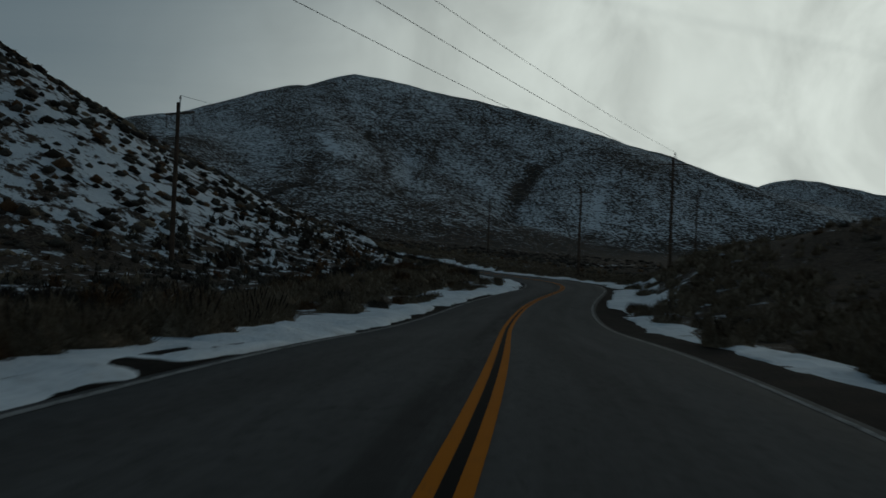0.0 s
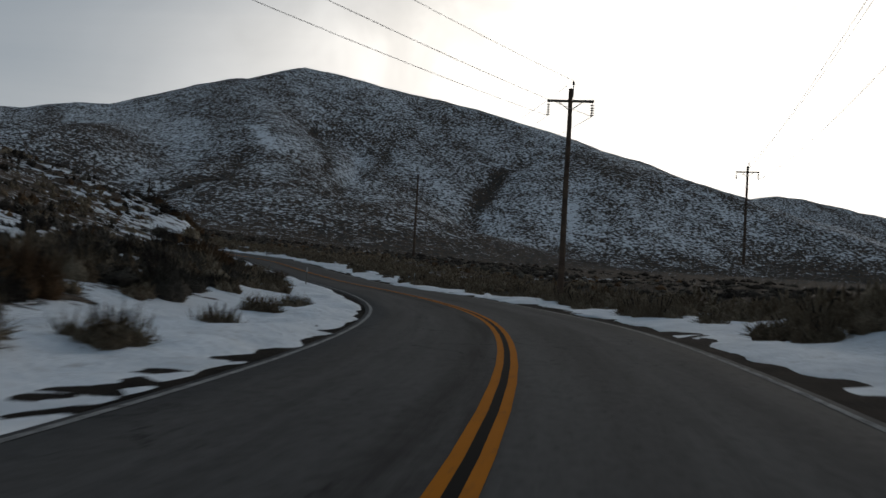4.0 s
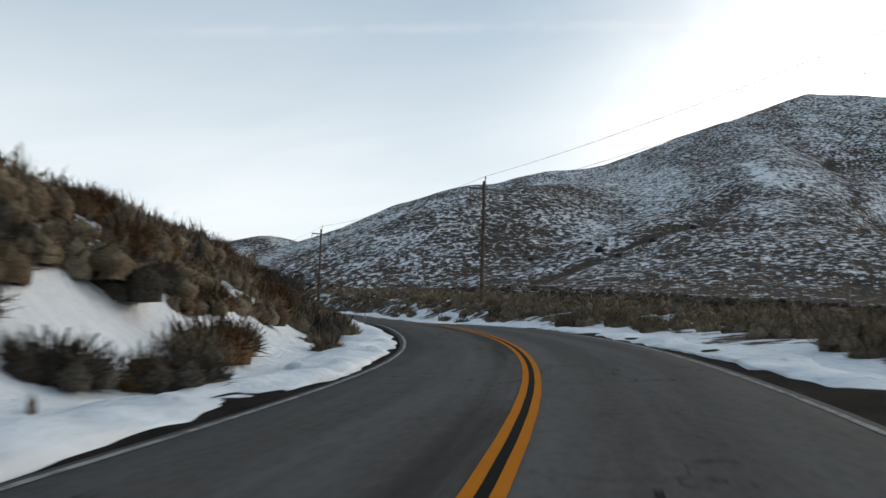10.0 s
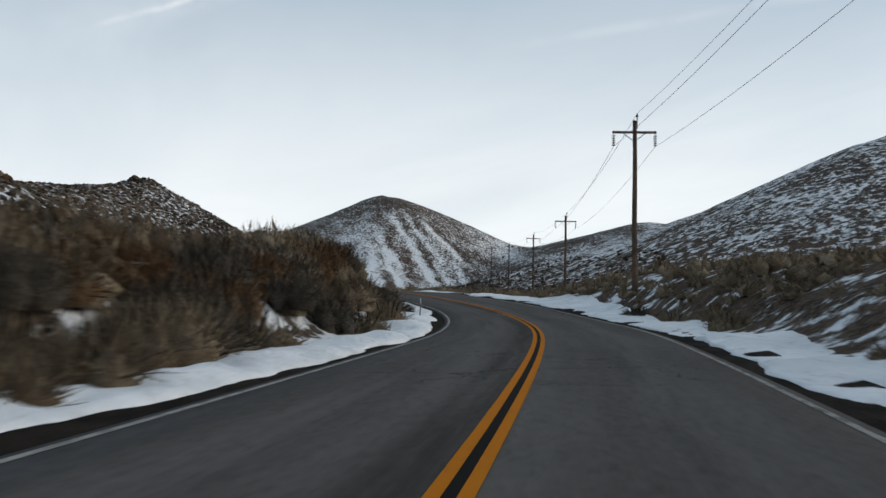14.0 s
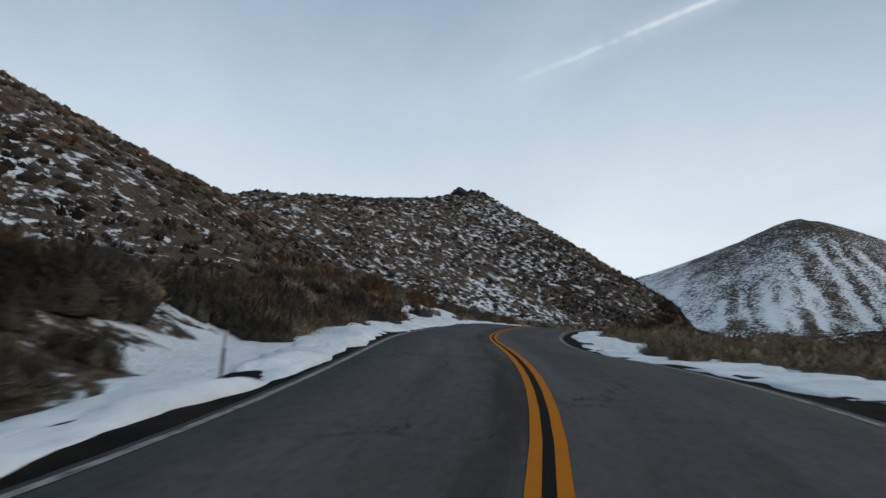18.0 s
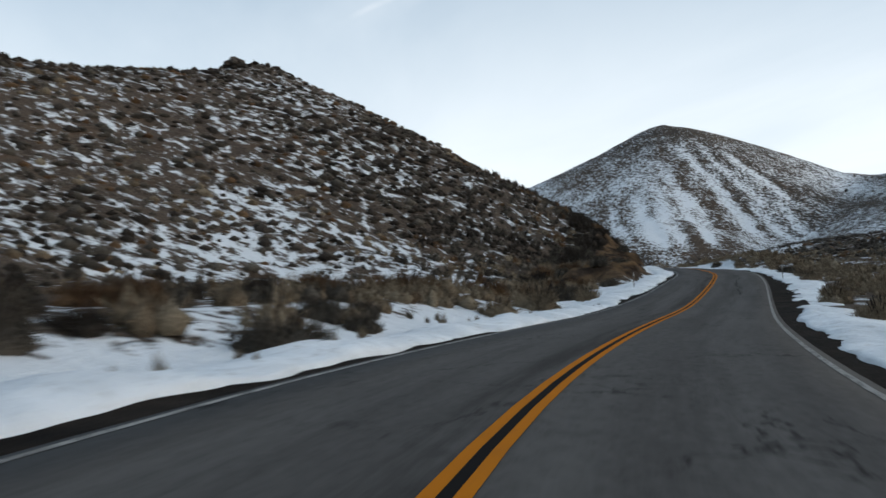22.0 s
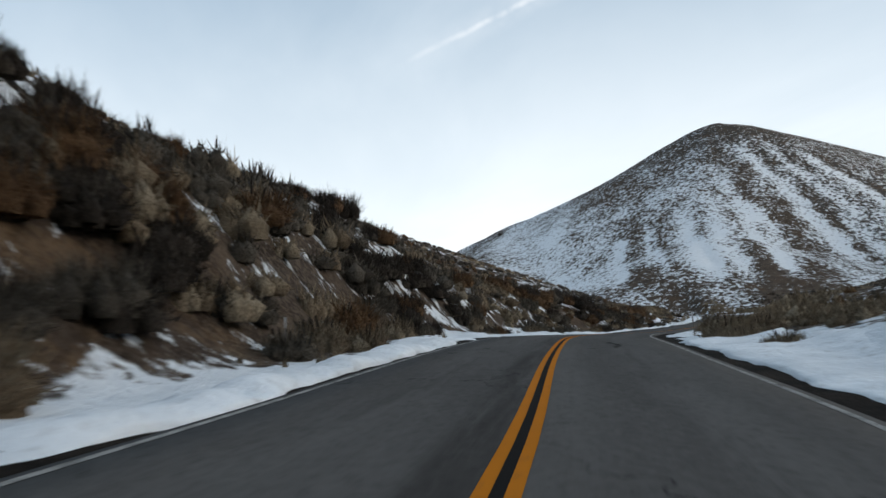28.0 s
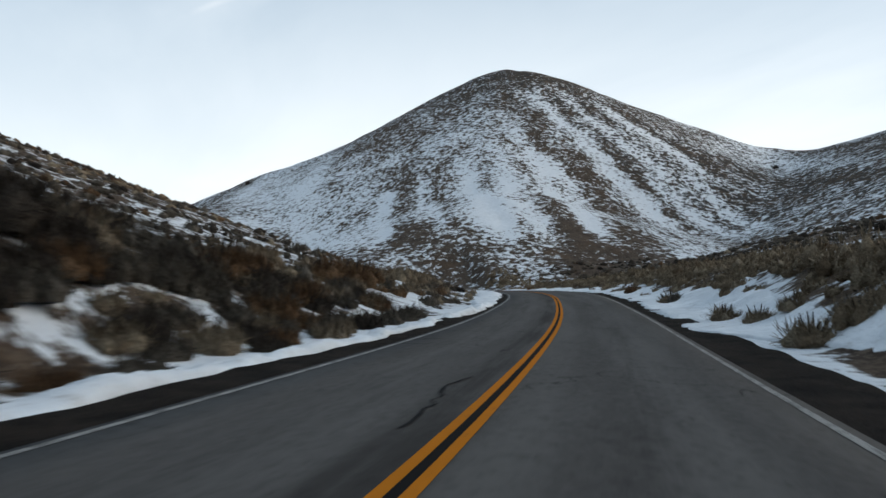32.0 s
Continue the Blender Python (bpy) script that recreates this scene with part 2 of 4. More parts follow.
for (a0, e0), (a1, e1), thick, strength in (((74.5, 17.7), (60.0, 23.2), 0.0050, 0.40), ((74.5, 17.7), (60.0, 23.2), 0.022, 0.14), ((48.4, 18.1), (25.8, 20.2), 0.009, 0.09)):
    q0, q1 = heaven(a0, e0), heaven(a1, e1)
    off = w.add("ShaderNodeVectorMath", 1, operation="DOT_PRODUCT", i_0=way, i_1=q0.cross(q1).normalized())
    off = w.math("ADD", off, w.math("MULTIPLY_ADD", w.noise(way, 14.0, 4), 0.008, -0.004))
    along = w.add("ShaderNodeVectorMath", 1, operation="DOT_PRODUCT", i_0=way, i_1=(q1 - q0).normalized())
    lo = q0.dot((q1 - q0).normalized())
    line = w.math("SUBTRACT", 1.0, w.step(w.math("ABSOLUTE", off), 0.0, thick))
    line = w.math("MULTIPLY", line, w.step(along, lo - 0.05, lo + 0.12))
    line = w.math("MULTIPLY", line, w.math("MULTIPLY", w.step(w.noise(way, 22.0, 3), 0.25, 0.6), strength))
    colour = w.mix(line, colour, (1.08, 1.08, 1.08))
w.link(w.add("ShaderNodeBackground", i_Color=colour, i_Strength=SKY_STRENGTH), w.add("ShaderNodeOutputWorld", None).inputs[0])

sun_data = bpy.data.lights.new("sun", "SUN")
sun_data.energy, sun_data.angle, sun_data.color = 0.5, radians(14), (1.0, 0.90, 0.78)
sun = new("sun", sun_data)
sun.rotation_euler = (-SUN_DIR).to_track_quat("-Z", "Y").to_euler()


# ---- materials ----
def material(name, rough=0.9, spec=0.2):
    m = bpy.data.materials.new(name)
    m.use_nodes = True
    n = Nodes(m.node_tree)
    b = n.add("ShaderNodeBsdfPrincipled", None)
    b.inputs["Roughness"].default_value, b.inputs["Specular IOR Level"].default_value = rough, spec
    n.link(b.outputs[0], n.add("ShaderNodeOutputMaterial", None).inputs[0])
    return m, n, b


def bump(n, b, height, strength, distance):
    n.link(n.add("ShaderNodeBump", i_Strength=strength, i_Distance=distance, i_Height=height), b.inputs["Normal"])


def mottled(name, dark, light, scale, fine, rough=0.9, spec=0.2, relief=0.3, distance=0.01, metal=0.0):
    """Two colours mixed by a coarse and a fine noise in world metres, with relief."""
    m, n, b = material(name, rough, spec)
    p = n.add("ShaderNodeNewGeometry")
    f = n.math("ADD", n.math("MULTIPLY", n.noise(p, scale, 3), 0.6), n.math("MULTIPLY", n.noise(p, fine, 3), 0.4))
    n.link(n.mix(n.step(f, 0.32, 0.68), dark, light), b.inputs["Base Color"])
    b.inputs["Metallic"].default_value = metal
    bump(n, b, n.noise(p, fine, 4), relief, distance)
    return m


# hillside ground: soil, grit, low scrub and snow lying between, by the share of snow laid down in the attribute
ground_mat, n, b = material("hillside", 0.95, 0.05)
p = n.add("ShaderNodeNewGeometry")
share = n.add("ShaderNodeAttribute", 2, attribute_name="snow")
flatp = n.add("ShaderNodeVectorMath", operation="MULTIPLY", i_0=p, i_1=(1, 1, 0.5))
patch = n.noise(flatp, 0.75, 4, 0.62, 0.4)
small = n.noise(flatp, 2.4, 3, 0.6)
broad = n.noise(flatp, 0.11, 3, 0.55)
field = n.math("ADD", n.math("ADD", n.math("MULTIPLY", patch, 0.6), n.math("MULTIPLY", small, 0.22)), n.math("MULTIPLY", broad, 0.18))
earth = n.add("ShaderNodeAttribute", 2, attribute_name="earth")
share = n.math("MULTIPLY_ADD", earth, -0.26, share)
cover = n.step(n.math("ADD", n.math("MULTIPLY_ADD", n.add("ShaderNodeAttribute", 2, attribute_name="scrub"), 0.008, field), n.math("MULTIPLY_ADD", share, 0.62, -0.31)), 0.475, 0.545)
soil = n.mix(n.step(n.noise(p, 0.5, 4), 0.35, 0.65), (0.030, 0.022, 0.017), (0.070, 0.051, 0.038))
soil = n.mix(n.step(n.noise(p, 5.0, 4), 0.42, 0.62), soil, (0.105, 0.080, 0.060))
soil = n.mix(n.math("MULTIPLY", n.step(n.noise(p, 0.16, 3), 0.55, 0.68), 0.4), soil, (0.100, 0.062, 0.036))
clay = n.mix(n.step(n.noise(p, 0.45, 4, 0.6, 0.6), 0.42, 0.60), (0.026, 0.017, 0.012), (0.125, 0.076, 0.038))
clay = n.mix(n.step(n.noise(p, 3.5, 5, 0.7), 0.50, 0.66), clay, (0.055, 0.036, 0.024))
soil = n.mix(earth, soil, clay)
scrub = n.add("ShaderNodeTexVoronoi", i_Vector=p, i_Scale=0.50, i_Randomness=1.0)
crowd = n.math("ADD", n.math("ADD", scrub, n.math("MULTIPLY", n.noise(p, 3.0, 3), 0.5)), n.math("MULTIPLY", share, 0.75))
far_scrub = n.add("ShaderNodeAttribute", 2, attribute_name="scrub")
dot = n.math("MULTIPLY", n.math("SUBTRACT", 1.0, n.step(crowd, 0.96, 1.08)), far_scrub)
snow_tint = n.mix(n.noise(p, 1.2, 4, 0.65), (0.52, 0.55, 0.58), (0.78, 0.80, 0.82))
col = n.mix(cover, soil, snow_tint)
col = n.mix(dot, col, n.mix(n.noise(p, 0.3, 3), (0.029, 0.027, 0.025), (0.074, 0.066, 0.058)))
n.link(col, b.inputs["Base Color"])
bump(n, b, n.math("ADD", n.math("MULTIPLY", dot, 1.4), n.math("ADD", n.noise(p, 3.0, 5, 0.65), n.math("MULTIPLY", cover, 0.3))), 0.55, 0.35)

snow_mat, n, b = material("snow", 0.8, 0.15)
p = n.add("ShaderNodeNewGeometry")
dirt = n.step(n.noise(p, 3.1, 6, 0.70), 0.52, 0.74)
grey = n.step(n.noise(p, 0.55, 4, 0.6), 0.35, 0.7)
white = n.mix(grey, (0.58, 0.605, 0.63), (0.73, 0.75, 0.77))
n.link(n.mix(n.math("MULTIPLY", dirt, 0.55), white, (0.27, 0.245, 0.22)), b.inputs["Base Color"])
bump(n, b, n.math("ADD", n.noise(p, 1.6, 5, 0.6), n.math("MULTIPLY", n.noise(p, 9.0, 4), 0.25)), 0.6, 0.16)

asphalt_mat, n, b = material("asphalt", 0.95, 0.03)
uv = n.add("ShaderNodeUVMap", uv_map="road")
p = n.add("ShaderNodeNewGeometry")
lane = n.add("ShaderNodeSeparateXYZ", None, i_0=uv)
# wheel paths: slightly polished, paler bands along the lanes
across = lane.outputs[0]
band = n.math("SINE", n.math("MULTIPLY_ADD", across, 3.6, 0.9))
drawn = n.add("ShaderNodeVectorMath", operation="MULTIPLY", i_0=uv, i_1=(1.0, 0.06, 1))
wear = n.math("ADD", n.math("MULTIPLY", band, 0.09), n.noise(drawn, 1.3, 5, 0.6))
grit = n.noise(p, 55.0, 2, 0.7)
speck = n.noise(p, 9.0, 4, 0.75)
tone = n.mix(n.step(wear, 0.25, 0.75), (0.066, 0.062, 0.0585), (0.099, 0.094, 0.089))
tone = n.mix(n.math("MULTIPLY", n.step(speck, 0.50, 0.70), 0.42), tone, (0.120, 0.114, 0.107))
tone = n.mix(n.math("MULTIPLY", n.step(speck, 0.50, 0.32), 0.45), tone, (0.020, 0.019, 0.018))
tone = n.mix(n.math("MULTIPLY", n.step(grit, 0.5, 0.75), 0.45), tone, (0.11, 0.105, 0.10))
# oil down the middle of each lane, damp blots, hairline crazing
oil = n.math("MULTIPLY", n.step(n.math("ABSOLUTE", n.math("SUBTRACT", n.math("ABSOLUTE", across), 1.65)), 0.55, 0.05), n.step(n.noise(drawn, 3.0, 5, 0.7), 0.38, 0.66))
tone = n.mix(n.math("MULTIPLY", oil, 0.28), tone, (0.020, 0.019, 0.018))
blot = n.step(n.noise(p, 0.8, 6, 0.72), 0.55, 0.72)
tone = n.mix(n.math("MULTIPLY", blot, 0.22), tone, (0.020, 0.019, 0.0185))
# darker, broken band beside the centre line, mostly on its left
stripe = n.math("MULTIPLY", n.step(n.math("ABSOLUTE", n.math("ADD", across, 0.28)), 0.52, 0.22), n.step(n.noise(drawn, 1.9, 5, 0.65), 0.30, 0.62))
tone = n.mix(n.math("MULTIPLY", stripe, 0.6), tone, (0.018, 0.0165, 0.015))
warped = n.add("ShaderNodeVectorMath", operation="ADD", i_0=p, i_1=n.add("ShaderNodeTexNoise", 1, i_Vector=p, i_Scale=1.7, i_Detail=4.0))
craze = n.add("ShaderNodeTexVoronoi", feature="DISTANCE_TO_EDGE", i_Vector=warped, i_Scale=0.42)
hair = n.math("MULTIPLY", n.step(craze, 0.010, 0.003), n.step(n.noise(p, 0.23, 3), 0.50, 0.60))
tone = n.mix(n.math("MULTIPLY", hair, 0.75), tone, (0.009, 0.0085, 0.008))
n.link(tone, b.inputs["Base Color"])
bump(n, b, grit, 0.35, 0.006)


def paint(name, colour, under, worn):
    m, n, b = material(name, 0.95, 0.03)
    p = n.add("ShaderNodeNewGeometry")
    gone = n.step(n.math("ADD", n.math("MULTIPLY", n.noise(p, 6.0, 6, 0.7), 0.7), n.math("MULTIPLY", n.noise(p, 40.0, 2), 0.3)), worn, worn + 0.12)
    shade = n.mix(n.noise(p, 1.2, 3), colour, tuple(c * 0.82 for c in colour))
    n.link(n.mix(gone, shade, under), b.inputs["Base Color"])
    bump(n, b, n.noise(p, 55.0, 2), 0.3, 0.004)
    return m


yellow_mat = paint("yellow_paint", (0.45, 0.150, 0.010), (0.13, 0.068, 0.030), 0.56)
white_mat = paint("white_paint", (0.31, 0.30, 0.285), (0.075, 0.072, 0.068), 0.47)
black_mat = paint("dark_seam", (0.012, 0.011, 0.0105), (0.03, 0.028, 0.027), 0.66)
tar_mat = mottled("tar", (0.007, 0.0065, 0.0065), (0.017, 0.016, 0.016), 3, 25, 0.95, 0.06)
dirt_mat = mottled("shoulder_dirt", (0.006, 0.005, 0.0045), (0.026, 0.020, 0.016), 1.1, 14, 0.95, 0.03, 0.8, 0.04)
pole_mat = mottled("weathered_wood", (0.045, 0.030, 0.022), (0.115, 0.078, 0.055), 1.5, 18, 0.85, 0.2, 0.5, 0.01)
arm_mat = mottled("grey_timber", (0.07, 0.055, 0.045), (0.16, 0.13, 0.11), 2, 20, 0.85, 0.2, 0.4, 0.01)
glaze_mat = mottled("brown_glaze", (0.05, 0.03, 0.025), (0.09, 0.06, 0.05), 3, 20, 0.3, 0.5, 0.1, 0.002)
cable_mat = mottled("cable_metal", (0.12, 0.12, 0.12), (0.22, 0.22, 0.22), 1, 8, 0.5, 0.4, 0.1, 0.002, 0.6)
steel_mat = mottled("galvanised_steel", (0.28, 0.28, 0.29), (0.45, 0.45, 0.46), 4, 30, 0.5, 0.4, 0.15, 0.002, 0.5)
plate_mat = mottled("reflector_white", (0.30, 0.29, 0.28), (0.48, 0.47, 0.45), 4, 30, 0.5, 0.4, 0.1, 0.002)
post_mat = mottled("marker_post", (0.10, 0.088, 0.076), (0.24, 0.215, 0.19), 5, 30, 0.7, 0.3, 0.2, 0.003)


def foliage(name, dark, mid, pale):
    m, n, b = material(name, 0.95, 0.04)
    p = n.add("ShaderNodeNewGeometry", None)
    who = n.noise(p.outputs["Position"], 0.55, 2, 0.5)
    leaf = p.outputs["Random Per Island"]
    c = n.mix(n.step(who, 0.35, 0.65), dark, mid)
    c = n.mix(n.math("MULTIPLY", n.math("POWER", leaf, 1.6), 0.75), c, pale)
    # shade in the gaps between twigs, painted as dark noise over the foliage
    unshaded_twig = n.step(n.noise(p.outputs["Position"], 16.0, 4, 0.75), 0.38, 0.62)
    c = n.mix(n.math("MULTIPLY_ADD", unshaded_twig, -0.55, 0.55), c, tuple(v * 0.35 for v in dark))
    n.link(c, b.inputs["Base Color"])
    bump(n, b, n.noise(p.outputs["Position"], 14.0, 4, 0.7), 1.0, 0.12)
    return m


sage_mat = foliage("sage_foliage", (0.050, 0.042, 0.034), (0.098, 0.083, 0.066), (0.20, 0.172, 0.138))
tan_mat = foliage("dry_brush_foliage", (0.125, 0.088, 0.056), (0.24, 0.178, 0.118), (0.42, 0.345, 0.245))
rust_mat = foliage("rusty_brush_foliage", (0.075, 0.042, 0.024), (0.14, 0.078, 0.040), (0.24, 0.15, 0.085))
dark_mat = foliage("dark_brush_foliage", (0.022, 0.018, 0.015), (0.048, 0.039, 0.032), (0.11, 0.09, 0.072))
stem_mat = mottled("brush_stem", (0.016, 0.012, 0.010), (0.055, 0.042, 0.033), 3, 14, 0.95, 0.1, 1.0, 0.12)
rock_mat = mottled("grey_brown_rock", (0.035, 0.027, 0.022), (0.10, 0.08, 0.064), 0.9, 9, 0.95, 0.15, 0.8, 0.05)


# ---- the line of the road ----
STEP = 2.0


def spline(x, knots, values):
    """Catmull-Rom through values at evenly spaced knots."""
    values = np.asarray(values, float)
    q = (x - knots[0]) / (knots[1] - knots[0])
    i = np.clip(np.floor(q).astype(int), 0, len(knots) - 2)
    r, m = q - i, len(values) - 1
    a, b, c, d = (values[np.clip(i + k, 0, m)] for k in (-1, 0, 1, 2))
    return b + 0.5 * r * (c - a + r * (2 * a - 5 * b + 4 * c - d + r * (3 * (b - c) + d - a)))


KNOTS = -10.0 + 10.0 * np.arange(len(TURN))
CHAIN = np.arange(-10.0, KNOTS[-1], STEP)
HEAD = spline(CHAIN, KNOTS, np.radians(TURN))
RISE = spline(CHAIN, KNOTS, np.array(GRADE) * 0.01)
BANK = spline(CHAIN, KNOTS, np.radians(CAMBER))
LINE = np.stack([-np.sin(HEAD), np.cos(HEAD), RISE], -1) * STEP
LINE = np.concatenate([np.zeros((1, 3)), np.cumsum((LINE[1:] + LINE[:-1]) / 2, 0)])
LINE -= LINE[5]
# run the line straight on at both ends
lead = np.arange(-22, 0)[:, None] * STEP
first = np.array([-np.sin(HEAD[0]), np.cos(HEAD[0]), RISE[0] * 0.3])
LINE = np.concatenate([LINE[0] + lead * first, LINE])
HEAD = np.concatenate([np.full(22, HEAD[0]), HEAD])
BANK = np.concatenate([np.full(22, BANK[0]), BANK])
CHAIN = np.concatenate([CHAIN[0] + lead[:, 0], CHAIN])
tail = np.arange(1, 66)
bend = HEAD[-1] + radians(0.47) * tail
LINE = np.concatenate([LINE, LINE[-1] + np.cumsum(np.stack([-np.sin(bend), np.cos(bend), 0 * bend + 0.004], -1), 0) * STEP])
CHAIN = np.concatenate([CHAIN, CHAIN[-1] + tail * STEP])
HEAD = np.concatenate([HEAD, bend])
BANK = np.concatenate([BANK, np.full(len(tail), BANK[-1])])
RIGHT = np.stack([np.cos(HEAD), np.sin(HEAD), -np.sin(BANK)], -1)
POSTS = LINE[::6]


def on_road(s, d, lift=0.0):
    """The place s metres along the road and d to the right of its centre line."""
    s, d = np.broadcast_arrays(np.asarray(s, float), np.asarray(d, float))
    q = (s - CHAIN[0]) / STEP
    i = np.clip(np.floor(q).astype(int), 0, len(CHAIN) - 2)
    r = (q - i)[..., None]
    out = LINE[i] * (1 - r) + LINE[i + 1] * r + (RIGHT[i] * (1 - r) + RIGHT[i + 1] * r) * d[..., None]
    out[..., 2] += lift
    return out


def nearest(x, y):
    """Signed distance to the centre line (right is positive), the road's height there and the length along it."""
    d, z, s = np.empty(len(x)), np.empty(len(x)), np.empty(len(x))
    for c in range(0, len(x), 20000):
        e = slice(c, c + 20000)
        gap = (x[e, None] - LINE[:, 0]) ** 2 + (y[e, None] - LINE[:, 1]) ** 2
        j = gap.argmin(1)
        qx, qy = x[e] - LINE[j, 0], y[e] - LINE[j, 1]
        side = qx * np.cos(HEAD[j]) + qy * np.sin(HEAD[j])
        along = np.clip(-qx * np.sin(HEAD[j]) + qy * np.cos(HEAD[j]), -1.5, 1.5)
        far = np.sqrt(gap[np.arange(len(j)), j])
        d[e] = np.where(far < 14, side, np.sign(side) * far)
        jn = np.clip(j + np.sign(along).astype(int), 0, len(LINE) - 1)
        z[e] = LINE[j, 2] + (LINE[jn, 2] - LINE[j, 2]) * np.abs(along) / STEP - np.sin(BANK[j]) * np.clip(side, -5, 5)
        s[e] = CHAIN[j] + along
    return d, z, s


# ---- the hills ----
# each ridge: from x, y, z to x, y, z, the fall of its flanks and the radius of its crest


def wave(x, y, size, seed):
    """Smooth value noise in -1..1 of the given wavelength."""
    u, v = x / size, y / size
    i, j = np.floor(u).astype(np.int64), np.floor(v).astype(np.int64)
    fu, fv = u - i, v - j
    fu, fv = fu * fu * (3 - 2 * fu), fv * fv * (3 - 2 * fv)

    def rnd(a, b):
        h = (a * 374761393 + b * 668265263 + seed * 1274126177) & 0x7FFFFFFF
        h = ((h ^ (h >> 13)) * 1103515245) & 0x7FFFFFFF
        return ((h ^ (h >> 16)) & 0xFFFF) / 32767.5 - 1

    return (rnd(i, j) * (1 - fu) + rnd(i + 1, j) * fu) * (1 - fv) + (rnd(i, j + 1) * (1 - fu) + rnd(i + 1, j + 1) * fu) * fv


def ridge_height(x, y, rows):
    best = []
    for x0, y0, z0, x1, y1, z1, k, r in rows:
        ex, ey = x1 - x0, y1 - y0
        t = np.clip(((x - x0) * ex + (y - y0) * ey) / (ex * ex + ey * ey), 0, 1)
        gap = np.hypot(x - x0 - t * ex, y - y0 - t * ey)
        best.append(z0 + t * (z1 - z0) - k * (np.sqrt(gap * gap + r * r) - r))
    return best


CONE = (-590.0, 588.0)      # top of the striped hill


def runnels(x, y):
    """Snow gathered in the runnels of the far slopes, and their depth."""
    snow, deep = np.zeros(len(x)), np.zeros(len(x))
    for x0, y0, x1, y1, half, white, depth in GULLIES:
        ex, ey = x1 - x0, y1 - y0
        size = math.hypot(ex, ey)
        i = np.flatnonzero((np.abs(x - (x0 + x1) / 2) < abs(ex) / 2 + 40) & (np.abs(y - (y0 + y1) / 2) < abs(ey) / 2 + 40))
        u, v = x[i] - x0, y[i] - y0
        along = (u * ex + v * ey) / size
        gap = (v * ex - u * ey) / size + 1.8 * wave(along, along * 0, 17, 31) + 0.7 * wave(along, along * 0, 6, 32)
        rib = np.exp(-((gap - 2.2 * half) / (1.3 * half)) ** 2) * (x0 < -300)
        gap = np.abs(gap)
        end = np.clip((along + 12) / 16, 0, 1) * np.clip((size + 10 - along) / 14, 0, 1)
        snow[i] += white * (1.1 * np.exp(-(gap / half) ** 2) - 0.40 * rib) * end * (0.85 + 0.4 * wave(x[i], y[i], 7, 33))
        deep[i] = np.maximum(deep[i], depth * np.exp(-gap / (2.2 * half)) * end)
    return snow, deep


def gauss(x, y, cx, cy, r):
    return np.exp(-((x - cx) ** 2 + (y - cy) ** 2) / (2 * r * r))


def spurs(x, y):
    """Ribs and gullies down the mountain flanks: small on the rib, 1 in the gully."""
    return np.abs(wave(x + 9 * wave(x, y, 60, 12), y * 0.45, 62, 1))


def terrain(x, y):
    """Height of the ground, and where it lies by the road."""
    d, zr, s = nearest(x, y)
    ad = np.abs(d)
    wgt = 1 / ((x[:, None] - POSTS[:, 0]) ** 2 + (y[:, None] - POSTS[:, 1]) ** 2 + 100) ** 1.5
    base = (wgt * POSTS[:, 2]).sum(1) / wgt.sum(1)
    hs = [base - 0.4 + 0.03 * np.maximum(ad - 25, 0) * np.exp(-ad / 400)]
    for rows in (FAR_MOUNTAIN, STRIPED_HILL, BEND_HILLS, NEAR_HILLS):
        hs += ridge_height(x, y, rows)
    h = np.stack(hs)
    m = h.max(0)
    h = m + 2.5 * np.log(np.exp((h - m) / 2.5).sum(0))
    rough = np.clip((h - base) / 25, 0, 1)
    far = np.clip((ad - 60) / 150, 0, 1)
    h += rough * far * (5.0 * (0.38 - spurs(x, y)) + 1.6 * wave(x, y * 0.6, 27, 2)) * (1 - gauss(x, y, -22, 688, 55)) * np.where(x < -380, 0.25, 1.0) - runnels(x, y)[1]
    h += 3.0 * gauss(x, y, 95, 636, 50) - 3.2 * gauss(x, y, -24, 689, 14)
    cut = zr + 0.1 + np.interp(s, (405, 420, 450, 470, 580, 600), (1.0, 1.1, 1.1, 1.0, 1.0, 1.35)) * np.maximum(ad - 5.6, 0) + 0.5 * wave(x, y, 9, 3) * np.clip((ad - 6) / 6, 0, 1)
    cut += 0.9 * np.maximum(s - 672, 0)
    h = np.minimum(h, cut)
    t = np.clip((ad - 4.5) / 6, 0, 1)
    t = np.maximum(t, np.clip((s - 690) / 30, 0, 1))
    t = t * t * (3 - 2 * t)
    h = (zr - 0.05) * (1 - t) + h * t
    h += np.clip((ad - 5) / 4, 0, 1) * (0.16 * wave(x, y, 3.1, 7) + 0.35 * wave(x, y, 7.7, 8) * np.clip((ad - 8) / 10, 0, 1))
    # raw earth face of the cutting
    face = np.where(d < 0, 1, 0) * np.clip((s - 430) / 6, 0, 1) * np.clip((476 - s) / 6, 0, 1) * np.clip((ad - 5.6) / 0.8, 0, 1) * np.clip((12 - ad) / 1.5, 0, 1)
    h += face * (0.9 + 0.55 * wave(x, y, 2.1, 41) + 0.35 * wave(x, y, 1.05, 42))
    # low earth banks close by the road
    rise = np.interp(s, (190, 205, 245, 258, 270, 312, 322, 345, 405, 415), (0, 0.5, 0.5, 0.9, 1.7, 1.6, 1.0, 1.1, 1.0, 0))
    up = np.clip((ad - 5.3) / 4.2, 0, 1)
    h += np.where(d < 0, rise, 0) * up * up * (3 - 2 * up) * np.clip((26 - ad) / 10, 0, 1)
    h -= 0.22 * np.clip((4.2 - ad) / 0.6, 0, 1)
    return h, d, s


